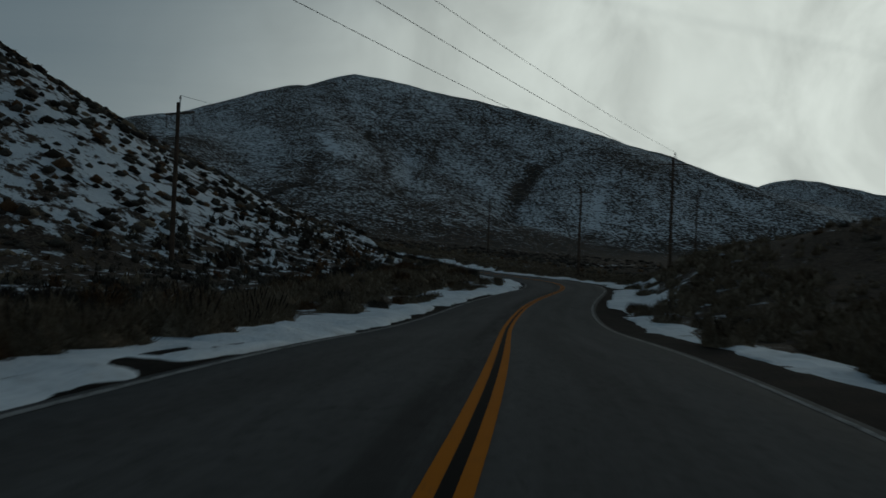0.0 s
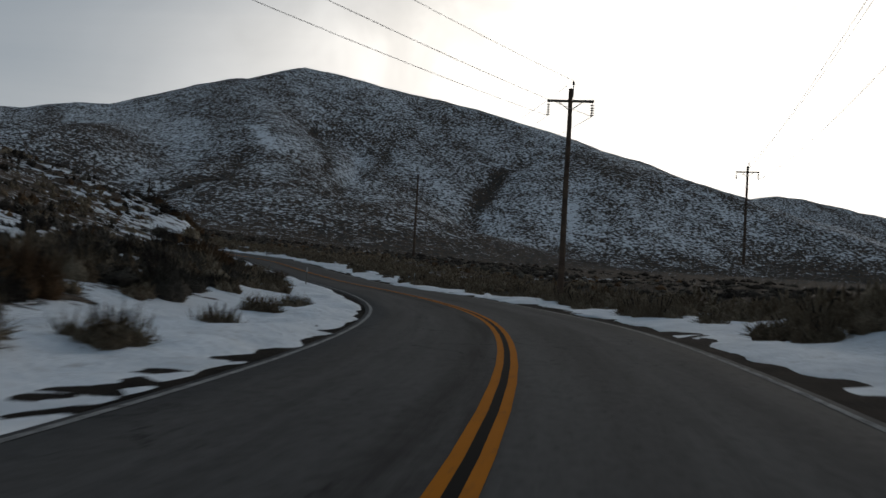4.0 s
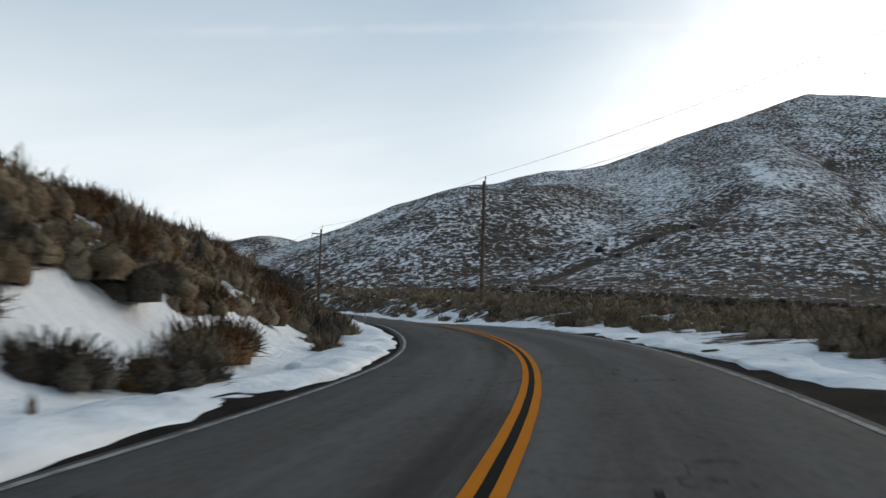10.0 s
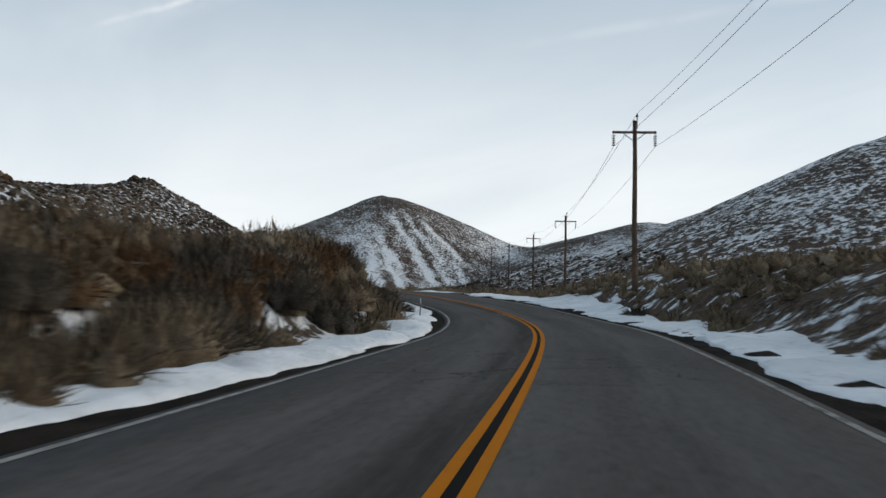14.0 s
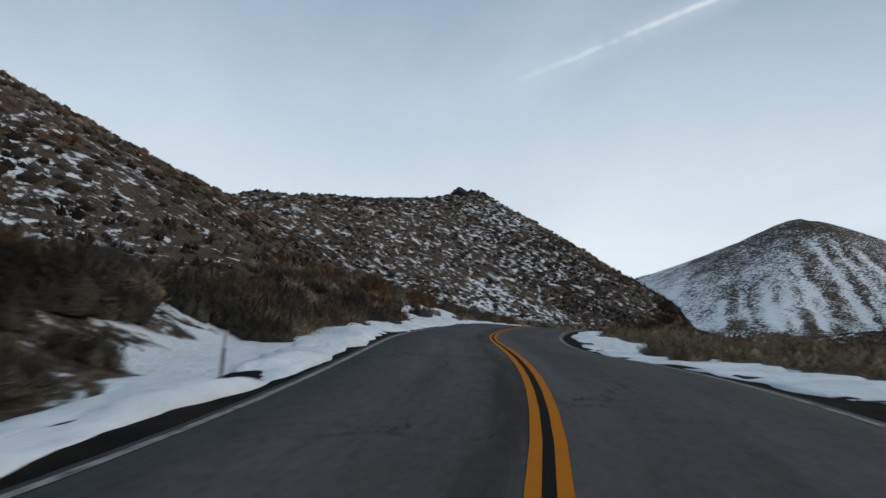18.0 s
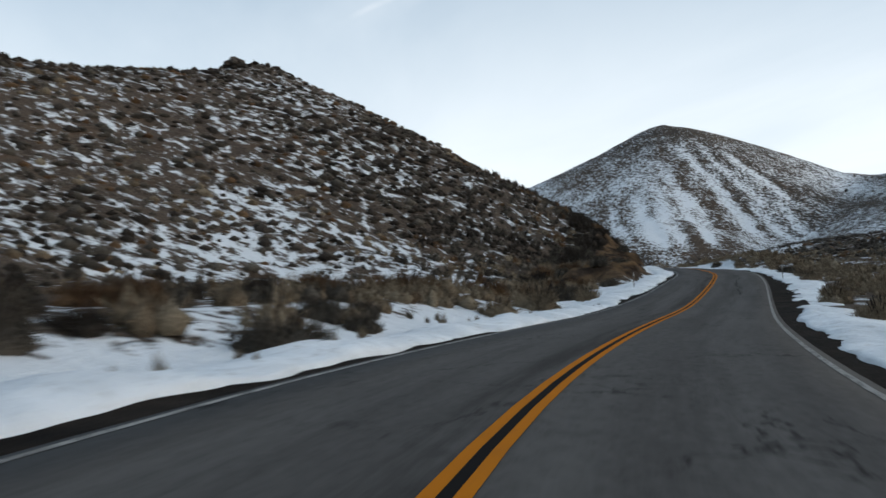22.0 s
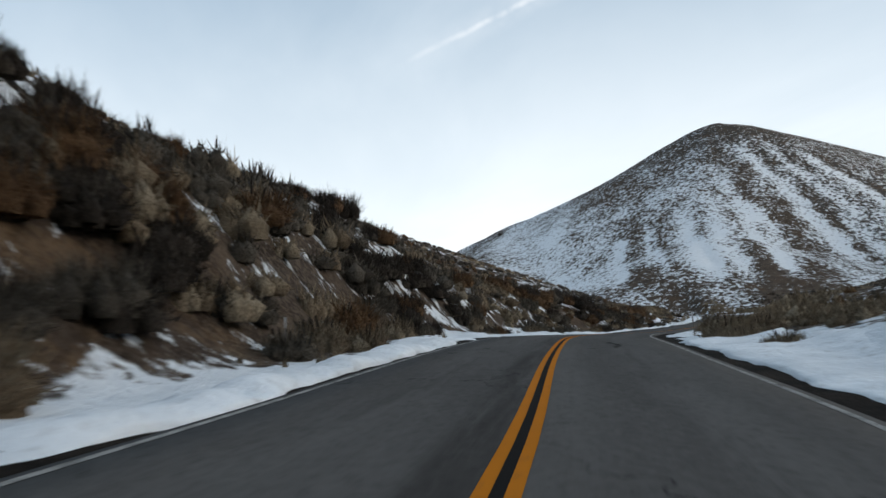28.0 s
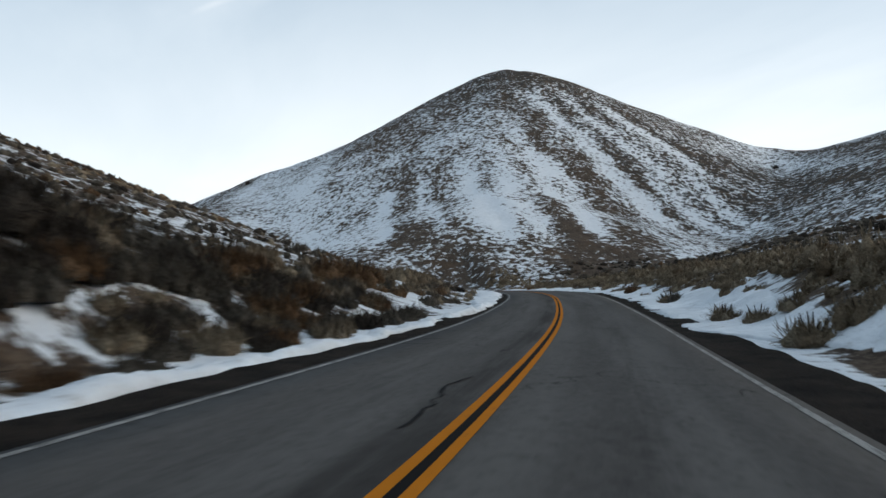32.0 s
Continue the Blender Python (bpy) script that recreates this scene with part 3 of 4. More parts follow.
def level(x, y):
    return terrain(np.atleast_1d(np.asarray(x, float)), np.atleast_1d(np.asarray(y, float)))[0]


def snow_share(x, y, h, d, s):
    """How much of the ground the snow covers."""
    ad = np.abs(d)
    share = np.full(len(x), 0.455) + 0.015 * (d < 0) * np.clip((130 - ad) / 30, 0, 1)
    valley = np.clip(1 - (h - 0.03 * ad - 2) / 14, 0, 1) * (d > 0)
    share -= 0.14 * valley * np.clip((ad - 8) / 8, 0, 1)
    share += 0.03 * gauss(x, y, -50, 90, 50) - 0.05 * gauss(x, y, -160, 225, 45) - 0.04 * gauss(x, y, -300, 322, 42) + 0.03 * gauss(x, y, -350, 360, 40)
    share -= 0.03 * gauss(x, y, -240, 270, 30)
    share += 0.03 * (d < 0) * (ad > 12) * np.clip((115 - s) / 20, 0, 1) * np.clip((120 - ad) / 30, 0, 1) + 0.05 * (d < 0) * np.clip((25 - ad) / 8, 0, 1) * np.clip((s - 385) / 10, 0, 1) * np.clip((428 - s) / 8, 0, 1)
    share += 0.12 * wave(x, y, 23, 22) * np.clip((60 - ad) / 40, 0, 1)
    reach = np.where(d < 0, np.interp(s, (0, 80, 112, 165, 172, 240, 268, 310, 345, 365, 405, 420, 440, 500, 560), (6.5, 8, 8.0, 9.0, 8.0, 7.6, 5.0, 5.0, 7.6, 8.2, 8.5, 6.6, 5.5, 5.4, 4.6)), np.interp(s, (8, 16, 42, 52, 545, 553, 572, 580), (6.5, 4.8, 4.8, 6.5, 6.5, 5.0, 5.0, 6.5))) + 1.3 * wave(s, s * 0, 21, 21) + 0.9 * wave(x, y, 4, 23)
    share += 0.55 * np.clip((reach - ad) / 1.4, 0, 1) * np.clip((680 - s) / 20, 0, 1)
    bank = np.interp(s, (0, 80, 105, 115, 160, 172, 190, 215, 240, 345, 360, 390, 420, 428, 450, 465, 500, 540, 560), (0, 0.05, 0.04, 0.06, 0.14, 0.05, 0.08, 0.06, 0.02, 0.04, 0.13, 0.13, 0.07, -0.10, -0.10, 0, 0.04, 0.05, 0.05))
    share += np.where(d < 0, bank, 0) * np.clip((ad - 5) / 2, 0, 1) * np.clip((19 - ad) / 6, 0, 1)
    share += 0.32 * (d < 0) * np.clip((s - 402) / 5, 0, 1) * np.clip((434 - s) / 5, 0, 1) * np.clip((ad - 5.5) / 1, 0, 1) * np.clip((13 - ad) / 3, 0, 1) * np.clip(0.4 + 1.6 * wave(x, y, 3.4, 43), 0, 1)
    share += 0.07 * (d < 0) * np.clip((s - 395) / 8, 0, 1) * np.clip((440 - s) / 8, 0, 1) * np.clip((40 - ad) / 8, 0, 1)
    share -= 0.38 * (d > 0) * np.clip((s - 551) / 5, 0, 1) * np.clip((574 - s) / 5, 0, 1) * np.clip((9 - ad) / 2, 0, 1)
    share += runnels(x, y)[0]
    r = np.hypot(x - CONE[0], y - CONE[1])
    rib = wave((x * 0.45 + y * 0.89) + 4 * wave(x, y, 30, 34), (x * 0.89 - y * 0.45) * 0.12, 9, 35)
    share += np.where(r < 260, 0.012 + 0.085 * rib * np.clip((r - 40) / 60, 0, 1) + 0.03 * wave(x, y, 11, 25) - 0.15 * np.clip(1 - r / 85, 0, 1), 0)
    share -= 0.13 * gauss(x, y, -360, 455, 40) + 0.08 * gauss(x, y, -430, 600, 40) + 0.015 * gauss(x, y, -400, 500, 30)
    share += np.where(y > 380, 0.045, 0)
    # less snow in gullies, a darker colour in place of weak relief shading
    gully = spurs(x, y)
    share += np.where((y > 340) & (r > 260), -0.03 * np.clip((gully - 0.6) / 0.2, 0, 1) + 0.045 * wave(x + 0.35 * y + 6 * wave(x, y, 40, 27), y * 0.2, 13, 24) + 0.02 * wave(x, y, 24, 26), 0)
    # wind-bared crests of the mountain
    for x0, y0, z0, x1, y1, z1, k, c in FAR_MOUNTAIN[:2]:
        ex, ey = x1 - x0, y1 - y0
        t = np.clip(((x - x0) * ex + (y - y0) * ey) / (ex * ex + ey * ey), 0, 1)
        gap = np.hypot(x - x0 - t * ex, y - y0 - t * ey)
        share -= 0.05 * np.clip((17 + 8 * wave(x, y, 20, 36) - gap) / 14, 0, 1)
    return np.clip(share, 0, 1.2)


def mesh_object(name, verts, faces, mat, parent=None, smooth=True):
    me = bpy.data.meshes.new(name)
    me.from_pydata(verts, [], faces)
    me.materials.append(mat)
    if smooth:
        me.polygons.foreach_set("use_smooth", np.ones(len(me.polygons), bool))
    ob = new(name, me)
    ob.parent = parent
    return ob


def quick_mesh(name, verts, tris, mat):
    """A mesh from arrays of vertices and triangles."""
    me = bpy.data.meshes.new(name)
    me.vertices.add(len(verts))
    me.vertices.foreach_set("co", np.ascontiguousarray(verts, np.float32).ravel())
    me.loops.add(3 * len(tris))
    me.loops.foreach_set("vertex_index", np.ascontiguousarray(tris, np.int32).ravel())
    me.polygons.add(len(tris))
    me.polygons.foreach_set("loop_start", np.arange(0, 3 * len(tris), 3, dtype=np.int32))
    me.update(calc_edges=True)
    me.validate()
    me.polygons.foreach_set("use_smooth", np.ones(len(me.polygons), bool))
    me.materials.append(mat)
    return me


def part(name, bm, mat, parent, label=""):
    me = bpy.data.meshes.new(name)
    bm.to_mesh(me)
    bm.free()
    me.materials.append(mat)
    ob = new(name, me)
    ob.parent = parent
    return tagged(ob, label)


def build_ground():
    """One sheet, finer towards the road, out to the horizon."""
    unit, root = 0.5, 256
    n = 16
    g = np.arange(-n, n) * root
    ox, oy = np.meshgrid(g, g, indexing="ij")
    cells = np.stack([ox.ravel(), oy.ravel()], -1)
    size, leaves = root, []
    limits = {256: 1400, 128: 1100, 64: 900, 32: 700, 16: 420, 8: 150, 4: 40, 2: 16}
    while len(cells):
        cx, cy = (cells[:, 0] + size / 2) * unit, (cells[:, 1] + size / 2) * unit
        d = np.abs(nearest(cx, cy)[0]) - size * unit * 0.71
        mid = np.hypot(cx + 250, cy - 350)
        d = np.where((size > 16) & (mid < 620), np.minimum(d, 600), d)
        split = (d < limits[size]) if size in limits else np.zeros(len(cells), bool)
        reach = size * unit * 0.71
        split |= (size * unit > 2) & (np.hypot(cx + 490, cy - 530) < 95 + reach)
        split |= (size * unit > 4) & ((np.hypot(cx - 20, cy - 470) < 150 + reach) | (np.hypot(cx + 100, cy - 500) < 120 + reach))
        for c in cells[~split]:
            leaves.append((int(c[0]), int(c[1]), size))
        c = cells[split]
        size //= 2
        cells = np.concatenate([c + np.array(k) * size for k in ((0, 0), (1, 0), (0, 1), (1, 1))]) if len(c) else c
    index = {}
    for x, y, k in leaves:
        for q in ((x, y), (x + k, y), (x, y + k), (x + k, y + k)):
            index.setdefault(q, len(index))

    def side(a, b, out):
        """Vertices on the edge from a to b, without b, with those of finer neighbours."""
        k = abs(b[0] - a[0]) + abs(b[1] - a[1])
        mid = ((a[0] + b[0]) // 2, (a[1] + b[1]) // 2)
        if k > 1 and mid in index:
            side(a, mid, out)
            side(mid, b, out)
        else:
            out.append(index[a])

    faces = []
    for x, y, k in leaves:
        c = ((x, y), (x + k, y), (x + k, y + k), (x, y + k))
        f = []
        for i in range(4):
            side(c[i], c[(i + 1) % 4], f)
        faces.append(f)
    xy = np.array(list(index.keys()), float) * unit
    z, d, s = terrain(xy[:, 0], xy[:, 1])
    ob = mesh_object("ground", np.column_stack([xy, z]).tolist(), faces, ground_mat)
    me = ob.data
    me.attributes.new("snow", "FLOAT", "POINT").data.foreach_set("value", snow_share(xy[:, 0], xy[:, 1], z, d, s).astype(np.float32))
    bare = np.clip((s - 428) / 8, 0, 1) * np.clip((476 - s) / 8, 0, 1) * (d < 0) * np.clip((np.abs(d) - 5.6) / 0.5, 0, 1) * np.clip((12.0 + 1.5 * wave(s, d, 5, 37) - np.abs(d)) / 1.2, 0, 1)
    bare = np.maximum(bare, 0.5 * gauss(s, d, 558, -7.5, 2.2) + 0.5 * gauss(s, d, 572, -8.5, 2.5))
    bare = np.maximum(bare, 0.55 * np.clip((s - 470) / 8, 0, 1) * np.clip((505 - s) / 10, 0, 1) * (d < 0) * np.clip((np.abs(d) - 6.3) / 0.5, 0, 1) * np.clip((11 - np.abs(d)) / 2, 0, 1) + 0.8 * gauss(s, d, 134, -8.2, 1.1) + 0.8 * gauss(s, d, 106, -8.0, 1.6))
    me.attributes.new("earth", "FLOAT", "POINT").data.foreach_set("value", bare.astype(np.float32))
    far = np.clip((np.abs(d) - BRUSH_REACH + 25) / 30, 0, 1)
    me.attributes.new("scrub", "FLOAT", "POINT").data.foreach_set("value", far.astype(np.float32))
    return tagged(ob, "brown desert hillsides patched with thin snow", "ground", kind="structure")


BRUSH_REACH = 95.0
build_ground()

# ---- the road ----
EDGE_L, EDGE_R = LANES


def ribbon(name, d0, d1, lift, mat, s0=-50.0, s1=700.0, step=1.0, skirt=0.0, wob=0.0, cols=1):
    """A strip along the road between two distances from its centre line."""
    s = np.arange(s0, s1 + step / 2, step)
    verts, rows = [], []
    ds = np.linspace(d0, d1, cols + 1)
    if skirt:
        ds = np.concatenate([[d0 - 0.05], ds, [d1 + 0.05]])
    for k, d in enumerate(ds):
        dd = d + (wob * wave(s, s * 0 + 3.0 * k, 2.3, 40 + k) if wob else 0)
        q = on_road(s, dd, lift)
        if skirt and k in (0, len(ds) - 1):
            q[:, 2] -= skirt
        rows.append(q)
    m, c = len(s), len(ds)
    verts = np.concatenate(rows)
    i = np.arange(m - 1)
    faces = []
    for k in range(c - 1):
        a = k * m + i
        faces.append(np.stack([a, a + m, a + m + 1, a + 1], -1))
    ob = mesh_object(name, verts.tolist(), np.concatenate(faces).tolist(), mat)
    if name == "road":
        uvs = np.stack([np.repeat(ds, m), np.tile(s, c)], -1)
        lay = ob.data.uv_layers.new(name="road")
        vi = np.empty(len(ob.data.loops), np.int32)
        ob.data.loops.foreach_get("vertex_index", vi)
        lay.data.foreach_set("uv", uvs[vi].astype(np.float32).ravel())
    return ob


road = tagged(ribbon("road", -EDGE_L - 0.14, EDGE_R + 0.16, 0.0, asphalt_mat, skirt=0.14, cols=8), "worn grey two-lane asphalt road", "road", kind="structure")
tagged(ribbon("edge_line_left", -EDGE_L - 0.05, -EDGE_L + 0.04, 0.005, white_mat), "worn white painted edge line", "road line", kind="structure")
tagged(ribbon("edge_line_right", EDGE_R - 0.04, EDGE_R + 0.05, 0.005, white_mat), "worn white painted edge line", "road line", kind="structure")
tagged(ribbon("centre_line_left", -0.150, -0.047, 0.006, yellow_mat), "deep yellow double centre line", "road line", kind="structure")
tagged(ribbon("centre_line_right", 0.047, 0.150, 0.006, yellow_mat), "deep yellow double centre line", "road line", kind="structure")
tagged(ribbon("centre_seam", -0.047, 0.047, 0.004, black_mat), "dark band between the yellow lines", "road line", kind="structure")


def verge(name, side):
    """Dark dirt shoulder between asphalt and snow."""
    e = EDGE_L if side < 0 else EDGE_R
    s = np.arange(-50, 700, 0.7)
    ds = np.array([0.10, 0.4, 0.75, 1.1, 1.5, 2.0]) if side > 0 else np.array([0.10, 0.3, 0.55, 0.85, 1.2, 1.7])
    m = len(s)
    verts = []
    for k, d in enumerate(ds):
        dd = e + d + (0.10 * wave(s, s * 0 + k * 3.1, 1.9, 60 + k) if k else 0)
        q = on_road(s, side * dd, (-0.05, -0.045, -0.05, -0.03, -0.02, -0.25)[k])
        q[:, 2] += 0.03 * wave(s, s * 0 + k * 7.7, 0.9, 71) * (k > 0)
        verts.append(q)
    i = np.arange(m - 1)
    faces = []
    for k in range(len(ds) - 1):
        a = k * m + i
        f = np.stack([a, a + m, a + m + 1, a + 1], -1)
        faces.append(f if side > 0 else f[:, ::-1])
    return tagged(mesh_object(name, np.concatenate(verts).tolist(), np.concatenate(faces).tolist(), dirt_mat), "dark wet dirt shoulder beside the asphalt", "shoulder", kind="structure")


verge("shoulder_left", -1)
verge("shoulder_right", 1)


def snow_bank(name, side):
    """Ploughed snow lying along the road, with a ragged edge."""
    e = EDGE_L if side < 0 else EDGE_R
    step = 0.28
    s = np.arange(-40, 678, step)
    m = len(s)
    inner = e + (0.42 if side < 0 else 0.70) + 0.18 * wave(s, s * 0, 13, 81 + side) + 0.16 * wave(s, s * 0, 3.3, 83 + side) + 0.09 * wave(s, s * 0, 1.1, 85 + side) + 0.05 * wave(s, s * 0, 0.5, 86 + side)
    inner += np.where(wave(s, s * 0 + 9, 38, 95 + side) > 0.55, 0.2, 0) + (np.interp(s, (546, 552, 575, 590), (0, 0.7, 0.6, 0.2)) if side < 0 else np.interp(s, (547, 553, 570, 577), (0, 2.2, 2.2, 0.1)))
    width = 2.6 + 1.3 * wave(s, s * 0, 19, 87 + side) + 0.5 * wave(s, s * 0, 4.1, 89 + side)
    width = np.clip(width * np.interp(s, (548, 556, 590, 600), (1, 0.6, 0.6, 1) if side < 0 else (1, 0.5, 1, 1)), 1.0, 5)
    if side < 0:
        width *= np.interp(s, (262, 270, 315, 322, 340, 360, 410, 425, 465, 480, 502, 508, 545, 552), (1, 0.52, 0.52, 1, 1, 0.85, 0.85, 0.75, 0.75, 0.52, 0.52, 1.05, 1.05, 0.55))
    if side > 0:
        width *= 1.25
        inner += np.interp(s, (8, 18, 36, 46), (0, 0.6, 0.6, 0))
        width *= np.interp(s, (8, 18, 36, 46), (1, 0.45, 0.45, 1))
    flat = 1.0 if side < 0 else 0.6
    prof = ((0.0, -0.10), (0.02, 0.03), (0.06, 0.07), (0.13, 0.11), (0.22, 0.14), (0.31, 0.15), (0.41, 0.15), (0.52, 0.14), (0.64, 0.12), (0.76, 0.10), (0.89, 0.06), (1.0, -0.18))
    verts = []
    for k, (f, lift) in enumerate(prof):
        d = inner + f * width
        q = on_road(s, side * d)
        z, dd, ss = terrain(q[:, 0].copy(), q[:, 1].copy())
        z = np.where(d < 5.2, np.maximum(z, q[:, 2] - 0.06), z)
        lump = 1 + 0.65 * wave(s, d, 1.5, 91) + 0.5 * wave(s, d * 1.3, 0.7, 92) + 0.35 * wave(s, d, 0.33, 94)
        q[:, 2] = z + (lift * lump * flat if lift > 0 else lift) + (0.10 * wave(s, d, 2.6, 93) if 0 < k < 11 else 0)
        verts.append(q)
    i = np.arange(m - 1)
    faces = []
    for k in range(len(prof) - 1):
        a = k * m + i
        f = np.stack([a, a + m, a + m + 1, a + 1], -1)
        faces.append(f if side > 0 else f[:, ::-1])
    return tagged(mesh_object(name, np.concatenate(verts).tolist(), np.concatenate(faces).tolist(), snow_mat), "grey-white snow bank along the road edge", "snow bank", kind="structure")


snow_bank("snow_left", -1)
snow_bank("snow_right", 1)


# ---- power poles ----
def tube(bm, a, b, r0, r1, sides=10):
    """A tapered round bar from a to b."""
    a, b = Vector(a), Vector(b)
    m = Matrix.Translation((a + b) / 2) @ (b - a).to_track_quat("Z", "Y").to_matrix().to_4x4()
    bmesh.ops.create_cone(bm, cap_ends=True, segments=sides, radius1=r0, radius2=r1, depth=(b - a).length, matrix=m)


def bar(bm, a, b, wide, high):
    """A bevelled square timber from a to b."""
    a, b = Vector(a), Vector(b)
    way = (b - a).normalized()
    side = way.cross(Vector((0, 0, 1))).normalized() if abs(way.z) < 0.95 else Vector((1, 0, 0))
    upw = side.cross(way)
    rot = Matrix((side, way, upw)).transposed().to_4x4()
    geo = bmesh.ops.create_cube(bm, size=1.0, matrix=Matrix.Translation((a + b) / 2) @ rot @ Matrix.Diagonal((wide, (b - a).length, high, 1)))
    bmesh.ops.bevel(bm, geom=list({e for v in geo["verts"] for e in v.link_edges}), offset=min(wide, high) * 0.12, segments=1, affect="EDGES")


ARM, POLE = 2.44, 10.25       # length of the crossarm, height of the shaft


def power_pole():
    root = new("power_pole")
    bm = bmesh.new()
    for k in range(6):
        z0, z1 = -0.5 + k * (POLE + 0.5) / 6, -0.5 + (k + 1) * (POLE + 0.5) / 6
        r0, r1 = 0.17 - 0.06 * k / 6, 0.17 - 0.06 * (k + 1) / 6
        tube(bm, (0.012 * math.sin(k * 1.7), 0, z0), (0.012 * math.sin((k + 1) * 1.7), 0, z1), r0, r1, 12)
    bmesh.ops.remove_doubles(bm, verts=bm.verts, dist=0.004)
    part("shaft", bm, pole_mat, root)
    bm = bmesh.new()
    bar(bm, (-ARM / 2, 0.15, POLE - 0.62), (ARM / 2, 0.15, POLE - 0.62), 0.10, 0.13)
    part("crossarm", bm, arm_mat, root, "grey timber crossarm")
    for side in (-1, 1):
        bm = bmesh.new()
        bar(bm, (side * 0.62, 0.20, POLE - 0.66), (side * 0.02, 0.17, POLE - 1.12), 0.012, 0.05)
        part("brace", bm, steel_mat, root)
        bm = bmesh.new()
        x = side * (ARM / 2 - 0.08)
        tube(bm, (x, 0.15, POLE - 0.66), (x, 0.15, POLE - 1.42), 0.015, 0.015, 6)
        for k in range(5):
            z = POLE - 0.80 - 0.13 * k
            tube(bm, (x, 0.15, z), (x, 0.15, z - 0.035), 0.05, 0.115, 12)
            tube(bm, (x, 0.15, z - 0.035), (x, 0.15, z - 0.05), 0.115, 0.10, 12)
        part("insulator_string", bm, glaze_mat, root, "hanging string of dark discs")
    bm = bmesh.new()
    bar(bm, (0.13, 0, POLE - 0.45), (0.13, 0, POLE + 0.22), 0.06, 0.05)
    part("pole_pin", bm, steel_mat, root)
    bm = bmesh.new()
    for k in range(3):
        z = POLE + 0.22 + 0.07 * k
        tube(bm, (0.13, 0, z), (0.13, 0, z + 0.05), 0.085 - 0.015 * k, 0.06 - 0.015 * k, 12)
    part("top_insulator", bm, glaze_mat, root)
    return tagged(root, "tall weathered wooden power pole with a crossarm", "power pole", "power poles along the valley")


def heading(a, b):
    return math.degrees(math.atan2(b[1] - a[1], b[0] - a[0]))


def cable(a, b, sag):
    """A slack power cable between two points."""
    a, b = Vector(a), Vector(b)
    bm = bmesh.new()
    pts = [a.lerp(b, k / 14) - Vector((0, 0, 4 * sag * (k / 14) * (1 - k / 14))) for k in range(15)]
    rings = []
    for k, q in enumerate(pts):
        way = (pts[min(k + 1, 14)] - pts[max(k - 1, 0)]).normalized()
        u = way.cross(Vector((0, 0, 1))).normalized()
        v = u.cross(way)
        rings.append([bm.verts.new(q + 0.012 * (math.cos(t) * u + math.sin(t) * v)) for t in (0, 1.571, 3.142, 4.712)])
    for r0, r1 in zip(rings, rings[1:]):
        for j in range(4):
            bm.faces.new((r0[j], r0[(j + 1) % 4], r1[(j + 1) % 4], r1[j]))
    me = bpy.data.meshes.new("power_cable")
    bm.to_mesh(me)
    bm.free()
    me.materials.append(cable_mat)
    return tagged(new("power_cable", me), "thin grey power cable strung between poles", "cable", "cables of the power line")


master = None
for line in POLE_LINES:
    tops = []
    for k, (x, y, z) in enumerate(line):
        z = float(level(x, y)[0]) - 0.1 if z is None else z
        a, b = line[max(k - 1, 0)], line[min(k + 1, len(line) - 1)]
        turn = math.radians(heading(a, b) - 90)
        m = Matrix.Translation((x, y, z)) @ Matrix.Rotation(turn, 4, "Z")
        if master is None:
            master = power_pole()
            master.matrix_basis = m
        else:
            copy_thing(master, m)
        x1 = ARM / 2 - 0.08
        tops.append([m @ Vector(q) for q in ((-x1, 0.15, POLE - 1.42), (0.13, 0, POLE + 0.42), (x1, 0.15, POLE - 1.42))])
    for t0, t1 in zip(tops, tops[1:]):
        for q0, q1 in zip(t0, t1):
            cable(q0, q1, 0.02 * (q1 - q0).length * 0.6)


# ---- roadside marker posts ----
def marker_post():
    root = new("marker_post")
    bm = bmesh.new()
    # a flanged steel post, folded like a shallow U
    prof = ((-0.045, 0.0), (-0.03, 0.0), (-0.018, 0.022), (0.018, 0.022), (0.03, 0.0), (0.045, 0.0), (0.045, -0.004), (0.026, -0.004), (0.014, 0.017), (-0.014, 0.017), (-0.026, -0.004), (-0.045, -0.004))
    lo = [bm.verts.new((x, y, -0.3)) for x, y in prof]
    hi = [bm.verts.new((x, y, 1.12)) for x, y in prof]
    for j in range(len(prof)):
        k = (j + 1) % len(prof)
        bm.faces.new((lo[j], lo[k], hi[k], hi[j]))
    bm.faces.new(hi)
    part("post", bm, post_mat, root)
    bm = bmesh.new()
    bar(bm, (0, -0.012, 0.93), (0, -0.012, 1.16), 0.09, 0.012)
    part("reflector", bm, plate_mat, root, "pale reflector plate")
    return tagged(root, "slim grey roadside marker post standing in snow", "marker post", "marker posts along the road")


first_post = None
for s, d, deep in MARKERS:
    q = on_road(s, d)
    z = float(level(q[0], q[1])[0]) - deep
    i = int((s - CHAIN[0]) / STEP)
    m = Matrix.Translation((q[0], q[1], z)) @ Matrix.Rotation(HEAD[i] + 0.1, 4, "Z") @ Matrix.Rotation(0.05 * math.sin(s), 4, "X") @ Matrix.Rotation(0.05 * math.cos(s * 1.3), 4, "Y") @ Matrix.Diagonal((0.75, 0.9, 1.0, 1))
    if first_post is None:
        first_post = marker_post()
        first_post.matrix_basis = m
    else:
        copy_thing(first_post, m)


# ---- brush ----
rng = np.random.default_rng(4)


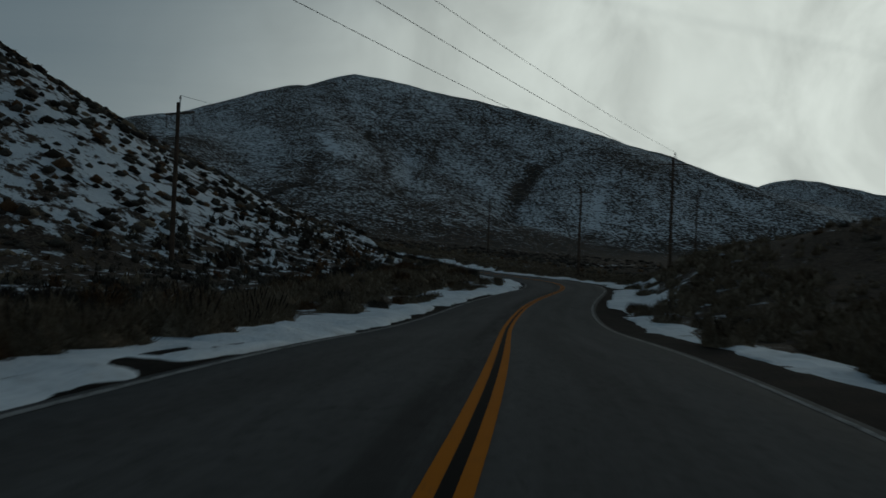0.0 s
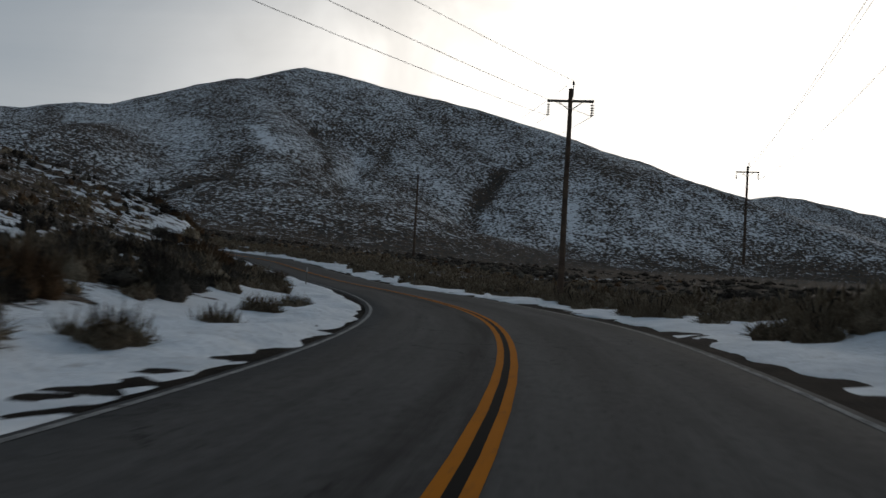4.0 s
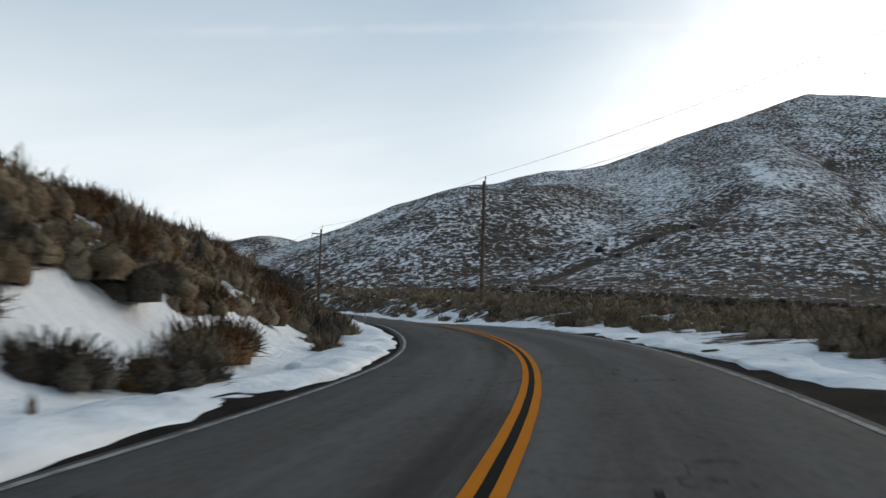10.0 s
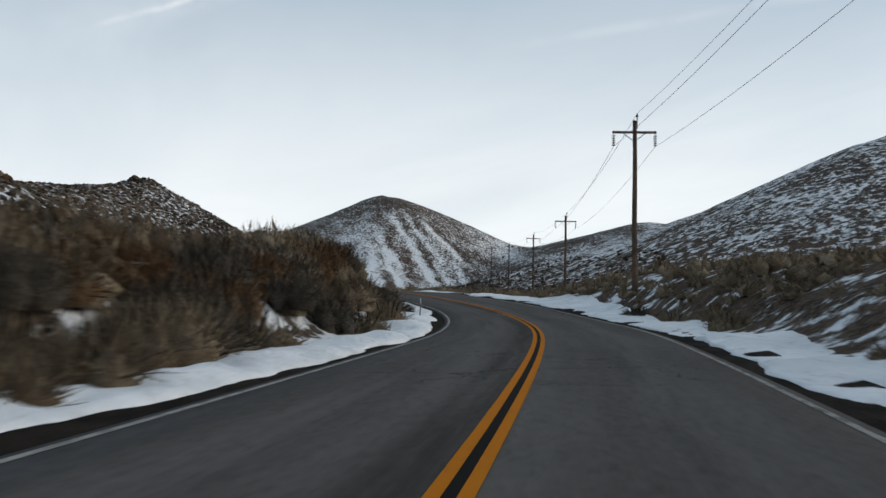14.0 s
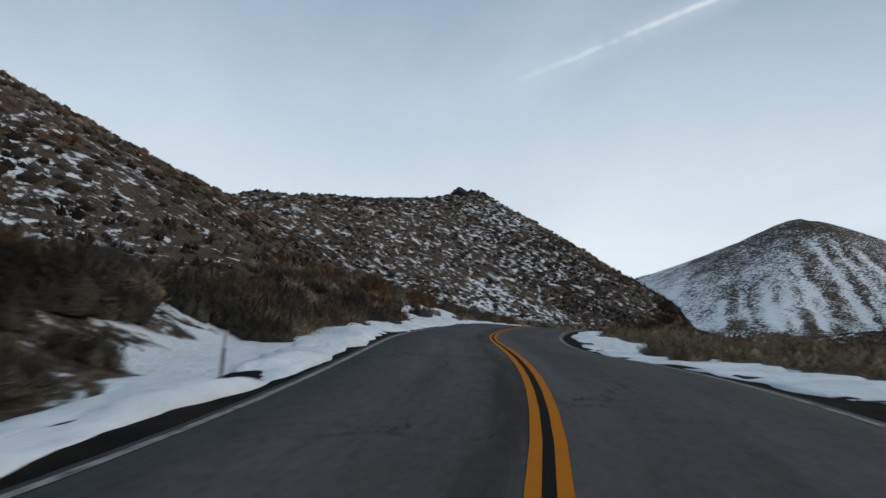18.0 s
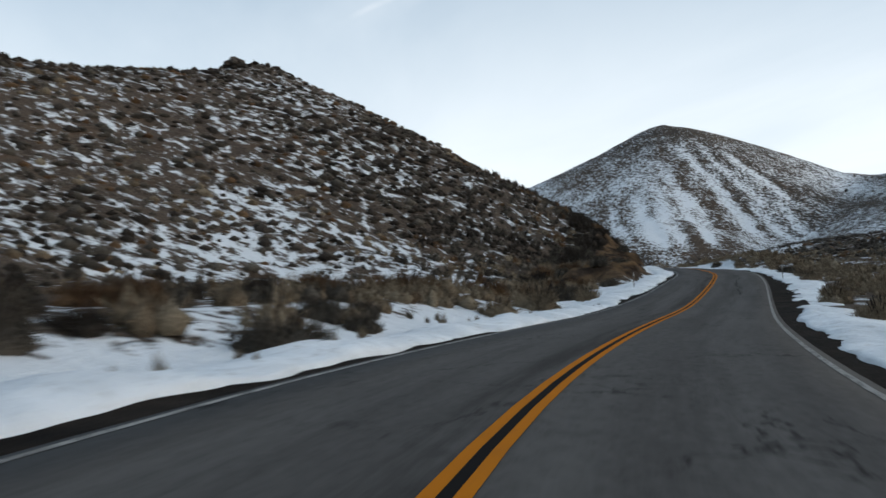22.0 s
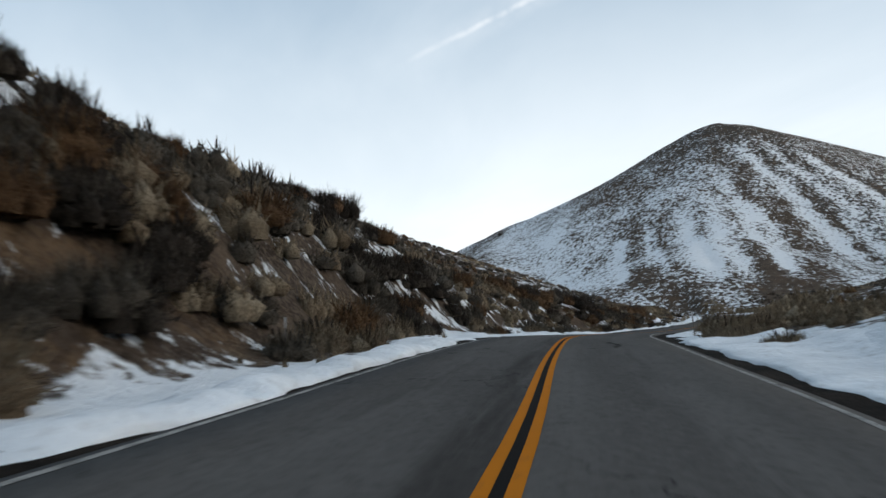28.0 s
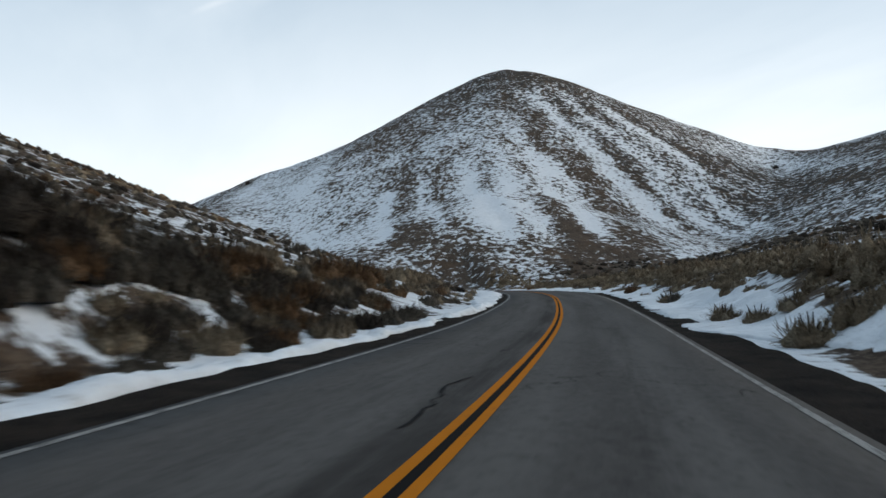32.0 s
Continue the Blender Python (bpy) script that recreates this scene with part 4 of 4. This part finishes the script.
def brush_shape(sprays, width, lobes=4, tall=1.0, spread=1.0, length=0.30, upright=0.5, sides=6, levels=3, core=0.86):
    """A bush of unit size: a few rounded, lumpy heads of dense twigs with thin sprays standing out of them; vertices and triangles."""
    verts, tris = [], []
    heads = []
    for k in range(lobes):
        a = 6.283 * (k + 0.6 * rng.random()) / lobes
        off = (0.0 if lobes == 1 else 0.10 + 0.24 * rng.random()) * spread
        size = (0.50 if lobes == 1 else 0.17 + 0.22 * rng.random()) * spread
        heads.append((math.cos(a) * off, math.sin(a) * off, size, (0.27 + 0.75 * size + 0.10 * rng.random()) * tall))
    rings = ((-0.16, 0.70), (0.34, 1.0), (0.74, 0.70), (0.92, 0.40))[:levels]
    for hx, hy, size, high in heads:
        i = len(verts)
        for z, r in rings:
            turn = rng.random()
            for j in range(sides):
                a = 6.283 * (j + turn) / sides
                g = r * size * core * (0.72 + 0.56 * rng.random())
                verts.append((hx + g * math.cos(a), hy + g * math.sin(a), z * high * core * (0.85 + 0.30 * rng.random())))
        verts.append((hx, hy, high * core))
        for k in range(levels - 1):
            for j in range(sides):
                p, q = i + k * sides + j, i + k * sides + (j + 1) % sides
                tris += [(p, q, q + sides), (p, q + sides, p + sides)]
        last = i + (levels - 1) * sides
        tris += [(last + j, last + (j + 1) % sides, i + levels * sides) for j in range(sides)]
    for k in range(sprays):
        hx, hy, size, high = heads[int(rng.integers(0, len(heads)))]
        a, u = rng.random() * 6.283, rng.random() ** 0.8
        reach = 1.04 - 0.30 * rng.random() ** 1.2
        r = size * math.sqrt(1 - 0.92 * u * u) * (1 + 0.15 * math.cos(3 * a + hx * 20))
        tip = np.array((hx + math.cos(a) * r * reach, hy + math.sin(a) * r * reach, (0.06 + 0.94 * u) * high * reach))
        if upright > 1:
            way = np.array((math.cos(a) * r, math.sin(a) * r, upright * size + high * u)) + (rng.random(3) - 0.5) * 0.55 * size
            way *= length * (0.6 + 0.7 * rng.random()) / (np.linalg.norm(way) + 1e-6)
        else:
            tip += (rng.random(3) - 0.5) * 0.22 * size
            way = (tip - np.array((hx, hy, 0.1 * high))) * (0.42 + 0.25 * rng.random()) + (rng.random(3) - 0.5) * length
        q = rng.random() * 6.283
        wd = np.cross(way, (math.cos(q), math.sin(q), 0.6 * (rng.random() - 0.5)))
        wd *= width * (0.6 + 0.8 * rng.random()) / (np.linalg.norm(wd) + 1e-6)
        i = len(verts)
        end = tip - way
        verts += [tuple(end - wd), tuple(end + wd), tuple(tip)]
        tris.append((i, i + 1, i + 2))
    return np.array(verts, np.float32), np.array(tris, np.int32)


def strewn(name, label, shapes, xs, ys, zs, sizes, mat):
    """Many bushes in one mesh."""
    vs, ts, off = [], [], 0
    kinds = rng.integers(0, len(shapes), len(xs))
    for k, (v, t) in enumerate(shapes):
        i = np.flatnonzero(kinds == k)
        if not len(i):
            continue
        a = rng.random(len(i)) * 6.283
        ca, sa = np.cos(a)[:, None], np.sin(a)[:, None]
        w_ = sizes[i][:, None] * (0.85 + 0.35 * rng.random((len(i), 1)))
        h_ = sizes[i][:, None] * (0.65 + 0.4 * rng.random((len(i), 1)))
        px = (v[:, 0] * ca - v[:, 1] * sa) * w_ + xs[i][:, None]
        py = (v[:, 0] * sa + v[:, 1] * ca) * w_ + ys[i][:, None]
        pz = v[:, 2][None] * h_ + zs[i][:, None]
        vs.append(np.stack([px, py, pz], -1).reshape(-1, 3))
        ts.append((t[None] + (off + np.arange(len(i)) * len(v))[:, None, None]).reshape(-1, 3))
        off += len(i) * len(v)
    me = quick_mesh(name, np.concatenate(vs), np.concatenate(ts), mat)
    return tagged(new(name, me), label, "brush", kind="stuff")


near_shapes = [brush_shape(900, 0.0085, 8 + k % 3, 0.95 + 0.08 * k, 1.0 + 0.06 * k, 0.125, 0.12, 5, 2, 0.56) for k in range(4)]
mid_shapes = [brush_shape(130, 0.018, 5 + k % 3, 0.95 + 0.06 * k, 1.05, 0.14, 0.12, 5, 2, 0.58) for k in range(6)]
far_shapes = [brush_shape(32, 0.040, 2, 0.95 + 0.06 * k, 1.05, 0.12, 0.3, 5, 2, 0.64) for k in range(6)]
tiny_shapes = [brush_shape(5, 0.06, 1, 0.9, 0.95, 0.2, 0.2, 5, 2, 0.84) for k in range(5)]

# scatter points, denser by the road and on the brushy slopes
count = 560000
lo, hi = LINE[:, :2].min(0) - 60, LINE[:, :2].max(0) + 60
lo[1] = -10.0
px = lo[0] + rng.random(count) * (hi[0] - lo[0])
py = lo[1] + rng.random(count) * (hi[1] - lo[1])
pd, pz, ps = nearest(px, py)
ad = np.abs(pd)
ok = (ad > np.where(pd < 0, 5.1, np.interp(ps, (10, 18, 40, 50), (5.6, 5.0, 5.0, 5.6)))) & (ad < np.where(pd < 0, np.where(ps < 130, 105, 88), 66)) & (ps < 700)
chance = np.where(ad < 40, np.where(pd < 0, 0.47, 0.46), np.where(pd < 0, 0.44, 0.20)) * (0.8 + 0.5 * wave(px, py, 11, 51))
chance *= np.where(ad < 7.5, 0.28, 1.0)
thin = np.interp(ps, (0, 100, 115, 124, 140, 148, 166, 200, 240, 300, 350, 365, 404, 420, 432, 450, 465, 480, 540, 560), (1.4, 1.2, 1.1, 0.34, 0.34, 0.95, 1.6, 2.0, 1.9, 1.4, 1.4, 1.1, 0.7, 0.6, 0.9, 1.3, 1.3, 1.2, 1.1, 1.0))
chance *= np.where((pd < 0) & (ad < 15), thin, 1.0)
low = np.interp(ps, (180, 200, 320, 335, 350, 412, 425, 465, 475, 555, 565), (1, 1.2, 1.2, 0.8, 0.7, 0.7, 0.8, 0.8, 0.6, 0.6, 1.0))
open_to = np.interp(ps, (335, 350, 412, 425), (9.0, 12.5, 12.5, 9.0))
chance *= np.where((pd < 0) & (ad < open_to), low, 1.0)
chance *= np.where((pd < 0) & (ad > 6.0) & (ad < 12) & (ps > 266) & (ps < 316), 1.7, 1.0)
chance *= np.where((pd < 0) & (ad > 7.5) & (ad < 40), np.interp(ps, (418, 430, 480, 495, 600, 620), (1.0, 1.4, 1.5, 1.2, 1.1, 1.0)), 1.0)
chance *= np.where((pd < 0) & (ad > 13) & (ps < 112), 1.35, 1.0)
chance *= np.where((pd < 0) & (ad < 11.0) & (ps > 433) & (ps < 472), 0.08, 1.0)
chance *= np.where((pd < 0) & (ad < 9) & (ps > 545) & (ps < 605), 2.6, 1.0) * np.where((pd < 0) & (ad > 14) & (ps > 565), 0.6, 1.0)
chance *= np.where((pd < 0) & (ad < 7.5) & (ps > 476) & (ps < 580), 1.7, 1.0)
belt = (pd > 0) & (ad > 6.6) & (ad < 13)
chance *= np.where(belt, 1.5, 1.0)
ok &= rng.random(len(px)) < chance
px, py = px[ok], py[ok]
pz, pd, ps = terrain(px, py)
ad = np.abs(pd)
size = 0.84 + 0.95 * rng.random(len(px)) ** 2.2 + 0.18 * wave(px, py, 15, 53) + 0.45 * np.clip((16 - ad) / 6, 0, 1)
size = np.where(ad < 9, size * np.where((pd < 0) & (ps > 200), 0.92, 0.75), size)
belt = (pd > 0) & (ad > 6.2) & (ad < 13)
size = np.where(ad > 13, size * 0.80, size)
size = np.where((pd < 0) & (ad < 9) & (ps > 545), size * 0.72, size)
size += np.where(belt, -0.12, 0) + np.where((pd < 0) & (ad > 10) & (ad < 45) & (ps > 425) & (ps < 490), 0.18, 0) + np.where((pd < 0) & (ad < 14) & (ps > 162) & (ps < 270), 0.22, 0) - np.where((pd < 0) & (ad < 15) & (ps > 124) & (ps < 158), 0.22, 0) + np.where((pd < 0) & (ad > 7) & (ad < 24) & (ps > 395), 0.12, 0)
tone = np.where(belt, 0.85, 0) + wave(px, py, 8, 55) * 0.5 + rng.random(len(px)) * 1.2 - 0.6 + np.where((pd > 0) & (ad < 30), np.where((ps > 540) & (ad > 16), 0.0, 0.52), 0) - np.where((pd > 0) & (ad > 25), 0.3, 0) + np.where(ad < 18, 0.26, 0.0) + np.where((pd < 0) & (ad < 16) & (ps > 300) & (ps < 350), 0.30, 0) + np.where((pd < 0) & (ps < 75) & (ad < 13), 0.85, 0) - np.where((pd < 0) & (ps > 428) & (ps < 560), np.interp(ps, (428, 445, 480, 500), (0.0, 0.34, 0.38, 0.10)), 0) + np.where((pd < 0) & (ad < 14) & (ps > 160) & (ps < 300), 0.52, 0) + np.where((pd < 0) & (ad < 16) & (ps > 385) & (ps < 426), 0.3, 0) - np.where((pd < 0) & (ad < 10) & (ps > 266) & (ps < 316), 0.3, 0)
kind = np.where(tone > 0.45, 1, np.where(tone > 0.31, 2, np.where(tone > -0.25, 0, 3)))
KINDS = ((sage_mat, "grey sagebrush"), (tan_mat, "dry tan rabbitbrush"), (rust_mat, "rusty brown dead brush"), (dark_mat, "dark bare-stemmed brush"))
NAMES = ("sagebrush", "rabbitbrush", "dead_brush", "dark_brush")
order = np.argsort(ad + np.where((ps < -5) | (ps > 590), 1000, 0))
single = np.zeros(len(px), bool)
for k in range(4):
    single[order[kind[order] == k][:290]] = True
made = {}
for k in np.flatnonzero(single):
    key = (int(kind[k]), int(rng.integers(0, 4)))
    m = Matrix.Translation((px[k], py[k], pz[k] - 0.06)) @ Matrix.Rotation(rng.random() * 6.283, 4, "Z") @ Matrix.Diagonal((size[k] * 1.1, size[k] * (0.95 + 0.3 * rng.random()), size[k] * (0.8 + 0.3 * rng.random()), 1))
    mat, words = KINDS[key[0]]
    if key not in made:
        foliage_me = quick_mesh("foliage", *near_shapes[key[1]], mat)
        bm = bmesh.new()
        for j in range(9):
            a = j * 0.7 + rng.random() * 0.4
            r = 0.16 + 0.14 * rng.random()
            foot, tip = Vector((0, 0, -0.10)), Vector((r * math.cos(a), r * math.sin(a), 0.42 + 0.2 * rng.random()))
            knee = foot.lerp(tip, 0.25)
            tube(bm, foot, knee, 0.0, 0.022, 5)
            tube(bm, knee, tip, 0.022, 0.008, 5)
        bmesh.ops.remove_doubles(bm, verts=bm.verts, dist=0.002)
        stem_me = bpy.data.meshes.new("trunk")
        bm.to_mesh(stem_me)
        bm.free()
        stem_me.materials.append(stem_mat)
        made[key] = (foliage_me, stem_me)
    root = new(NAMES[key[0]])
    root.matrix_basis = m
    tagged(root, words + " bush rooted in snowy roadside ground", "bush", "brush along the road")
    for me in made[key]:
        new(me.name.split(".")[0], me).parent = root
fine = np.where(pd < 0, 15.0, 9.5)
for k in range(4):
    for zone, shapes, pick in (("roadside_", mid_shapes, (ad < fine) & ~single), ("slope_", far_shapes, (ad >= fine) & (ad < 26)), ("hillside_", tiny_shapes, ad >= 26)):
        i = np.flatnonzero((kind == k) & pick)
        if len(i):
            strewn(zone + NAMES[k], KINDS[k][1] + (" thick along the roadside" if zone[0] == "r" else " dotted over the snowy slopes"), shapes, px[i], py[i], pz[i] - 0.08, size[i], KINDS[k][0])


# dry grass tufts that stand through the roadside snow
tuft_me = [quick_mesh("blades", *brush_shape(220, 0.011, 2, 1.15, 0.75, 0.5, 1.6, 5, 2, 0.45), tan_mat) for k in range(3)]
for k in range(150):
    zone = (((335, 415), -1, 0.40), ((470, 560), -1, 0.36), ((195, 310), -1, 0.14), ((112, 168), -1, 0.10))
    pick = rng.random()
    for (s0, s1), side, p in zone:
        if pick < p:
            break
        pick -= p
    s, d = s0 + rng.random() * (s1 - s0), -(4.6 + 2.4 * rng.random())
    q = on_road(s, d)
    g = 0.28 + 0.32 * rng.random()
    ob = new("grass_tuft", tuft_me[k % 3])
    ob.matrix_basis = Matrix.Translation((q[0], q[1], float(level(q[0], q[1])[0]) + 0.02)) @ Matrix.Rotation(rng.random() * 6.283, 4, "Z") @ Matrix.Diagonal((g, g, g * 1.25, 1))
    tagged(ob, "small dry grass tuft poking through roadside snow", "grass tuft", "grass tufts in the snow")


# ---- tar and cracks on the asphalt ----
def crack(points, wide, label):
    """A crooked, uneven band of sealing tar through points along and across the road."""
    pts = []
    for (s0, d0), (s1, d1) in zip(points, points[1:]):
        n = max(2, int(math.hypot(s1 - s0, d1 - d0) / 0.18))
        for k in range(n):
            f = k / n
            pts.append((s0 + (s1 - s0) * f, d0 + (d1 - d0) * f))
    pts.append(points[-1])
    pts = np.array(pts)
    way = np.gradient(pts, axis=0)
    way /= np.linalg.norm(way, axis=1)[:, None] + 1e-9
    side = np.stack([-way[:, 1], way[:, 0]], -1)
    k = np.arange(len(pts)) * 1.0
    seed = 100 + int(points[0][0]) % 50
    pts = pts + side * (0.09 * wave(k, k * 0, 4.3, seed) + 0.09 * wave(k, k * 0, 1.9, seed + 1))[:, None]
    half = wide * 0.55 * (1 + 0.6 * wave(k, k * 0, 2.1, seed + 2))[:, None]
    a, b = pts + side * half, pts - side * half
    v = np.concatenate([on_road(a[:, 0], a[:, 1], 0.009), on_road(b[:, 0], b[:, 1], 0.009)])
    m = len(pts)
    faces = [(i, i + 1, m + i + 1, m + i) for i in range(m - 1)]
    up = np.cross(v[1] - v[0], v[m] - v[0])[2] < 0
    ob = mesh_object("tar_seam", v.tolist(), faces if up else [f[::-1] for f in faces], tar_mat, None, False)
    return tagged(ob, label, "road crack", "tar seams on the road")


for pts, wide in (
    (((326.5, 1.2), (324.8, 1.34), (323.1, 1.76)), 0.05), (((322.9, 1.3), (321.5, 1.42), (319.9, 1.56)), 0.06),
    (((158.5, 1.40), (157.0, 1.32), (154.5, 1.28), (152.4, 1.21)), 0.07), (((162.0, 1.0), (160.6, 1.3), (159.3, 1.76)), 0.04),
    (((443.0, 1.62), (441.0, 1.70), (439.1, 1.58), (436.8, 1.85), (434.8, 1.73), (433.0, 1.62), (431.0, 1.5), (427.0, 1.45), (423.0, 1.54), (422.6, 1.75), (421.0, 1.80), (419.2, 1.66), (417.8, 1.95), (416.6, 1.9), (415.2, 1.92)), 0.05),
    (((434.6, 1.45), (434.2, 1.8), (434.3, 2.15)), 0.07),
    (((481.4, 1.30), (480.4, 1.22), (479.2, 1.42), (478.6, 1.5)), 0.08), (((478.2, 1.15), (477.5, 1.18), (476.6, 1.22)), 0.12),
    (((507.0, 1.58), (505.8, 1.62), (504.7, 1.69), (503.6, 1.62), (502.5, 1.66)), 0.10), (((502.2, 0.80), (502.0, 0.95)), 0.16), (((502.2, 0.9), (503.0, 1.6), (503.2, 2.4)), 0.03),
    (((562.0, -0.60), (559.5, -0.63), (557.5, -0.60)), 0.035), (((274.0, 3.0), (271.0, 2.95), (269.0, 3.02), (266.5, 2.7), (265.0, 2.86)), 0.05),
    (((284.0, -2.5), (284.6, -2.2), (285.4, -2.04)), 0.05), (((287.0, -2.55), (288.0, -2.35)), 0.08), (((135.6, 2.0), (134.6, 2.1), (133.6, 2.16)), 0.10),
):
    crack(pts, wide, "crooked black tar seam across worn asphalt")
for s, d0, d1, slant in ((102.0, -3.0, 3.0, 0.3), (395.2, -3.0, 2.9, 0.1), (417.0, 0.1, 3.2, -0.6), (419.0, 0.0, 1.6, 0.0), (434.1, -1.7, 2.4, 0.3), (438.0, 0.3, 2.8, -0.2), (478.4, -0.9, 2.8, 0.1), (481.6, 0.4, 1.3, 0.2), (504.6, 0.9, 2.6, -0.3), (506.5, 0.6, 1.5, 0.3), (520.8, -1.6, 3.1, -0.4), (260.6, -2.8, 1.2, 0.9), (355.1, 0.6, 2.9, 0.0)):
    crack(((s, d0), (s + slant * 0.5, (d0 + d1) / 2), (s + slant, d1)), 0.035, "straight thin tar seam across the lanes")


# ---- rocks and lone shrubs on the skyline ----
def boulder(bm, at, size, seed):
    """One angular, flattened rock."""
    geo = bmesh.ops.create_icosphere(bm, subdivisions=2, radius=1.0)
    for v in geo["verts"]:
        g = 1 + 0.45 * noise.noise(v.co * 1.3 + Vector((seed * 3.7, seed, 0))) + 0.15 * noise.noise(v.co * 3.1 + Vector((seed, 0, 7)))
        v.co = Vector((v.co.x * g * size[0] + at[0], v.co.y * g * size[1] + at[1], v.co.z * g * size[2] + at[2]))


outcrop = new("rock_outcrop")
kx, ky = -284.0, 293.0
outcrop.location = (kx, ky, float(level(kx, ky)[0]))
for k, (dx, dy, dz, r) in enumerate(((0, 0, 0.7, 1.5), (1.9, 0.8, 0.3, 1.0), (-1.7, 0.5, 0.4, 1.1), (0.6, -1.6, 0.2, 0.9), (-0.7, 1.7, 0.3, 0.8), (3.4, -0.4, -0.1, 0.7), (-3.3, -0.9, 0.0, 0.8))):
    bm = bmesh.new()
    boulder(bm, (dx * 0.75, dy * 0.75, dz * 0.75), (r * 0.75, r * 0.64, r * 0.52), k + 1)
    part("rock", bm, rock_mat, outcrop)
tagged(outcrop, "jagged brown rock outcrop crowning the hilltop", "rocks")

shrub_shape = brush_shape(420, 0.022, 5, 1.25, 1.05, 0.26)
shrub_me = quick_mesh("foliage", *shrub_shape, dark_mat)
for x, y, size in ((-56.5, 355, 2.6), (-49.3, 346, 2.0), (-44.4, 357.5, 2.2), (-61, 362, 1.8), (-38, 372, 2.0), (-72, 350, 1.6), (-648, 493, 2.8), (-496, 623, 2.6), (-252, 266, 1.7), (-249, 256, 1.5), (-262, 276, 1.6), (-268, 283, 1.4)):
    ob = new("skyline_shrub", shrub_me)
    ob.matrix_basis = Matrix.Translation((x, y, float(level(x, y)[0]) - 0.15)) @ Matrix.Rotation(x * 1.3, 4, "Z") @ Matrix.Diagonal((size, size, size, 1))
    tagged(ob, "dark round shrub alone on the snowy slope", "shrub", "lone shrubs on the slopes")
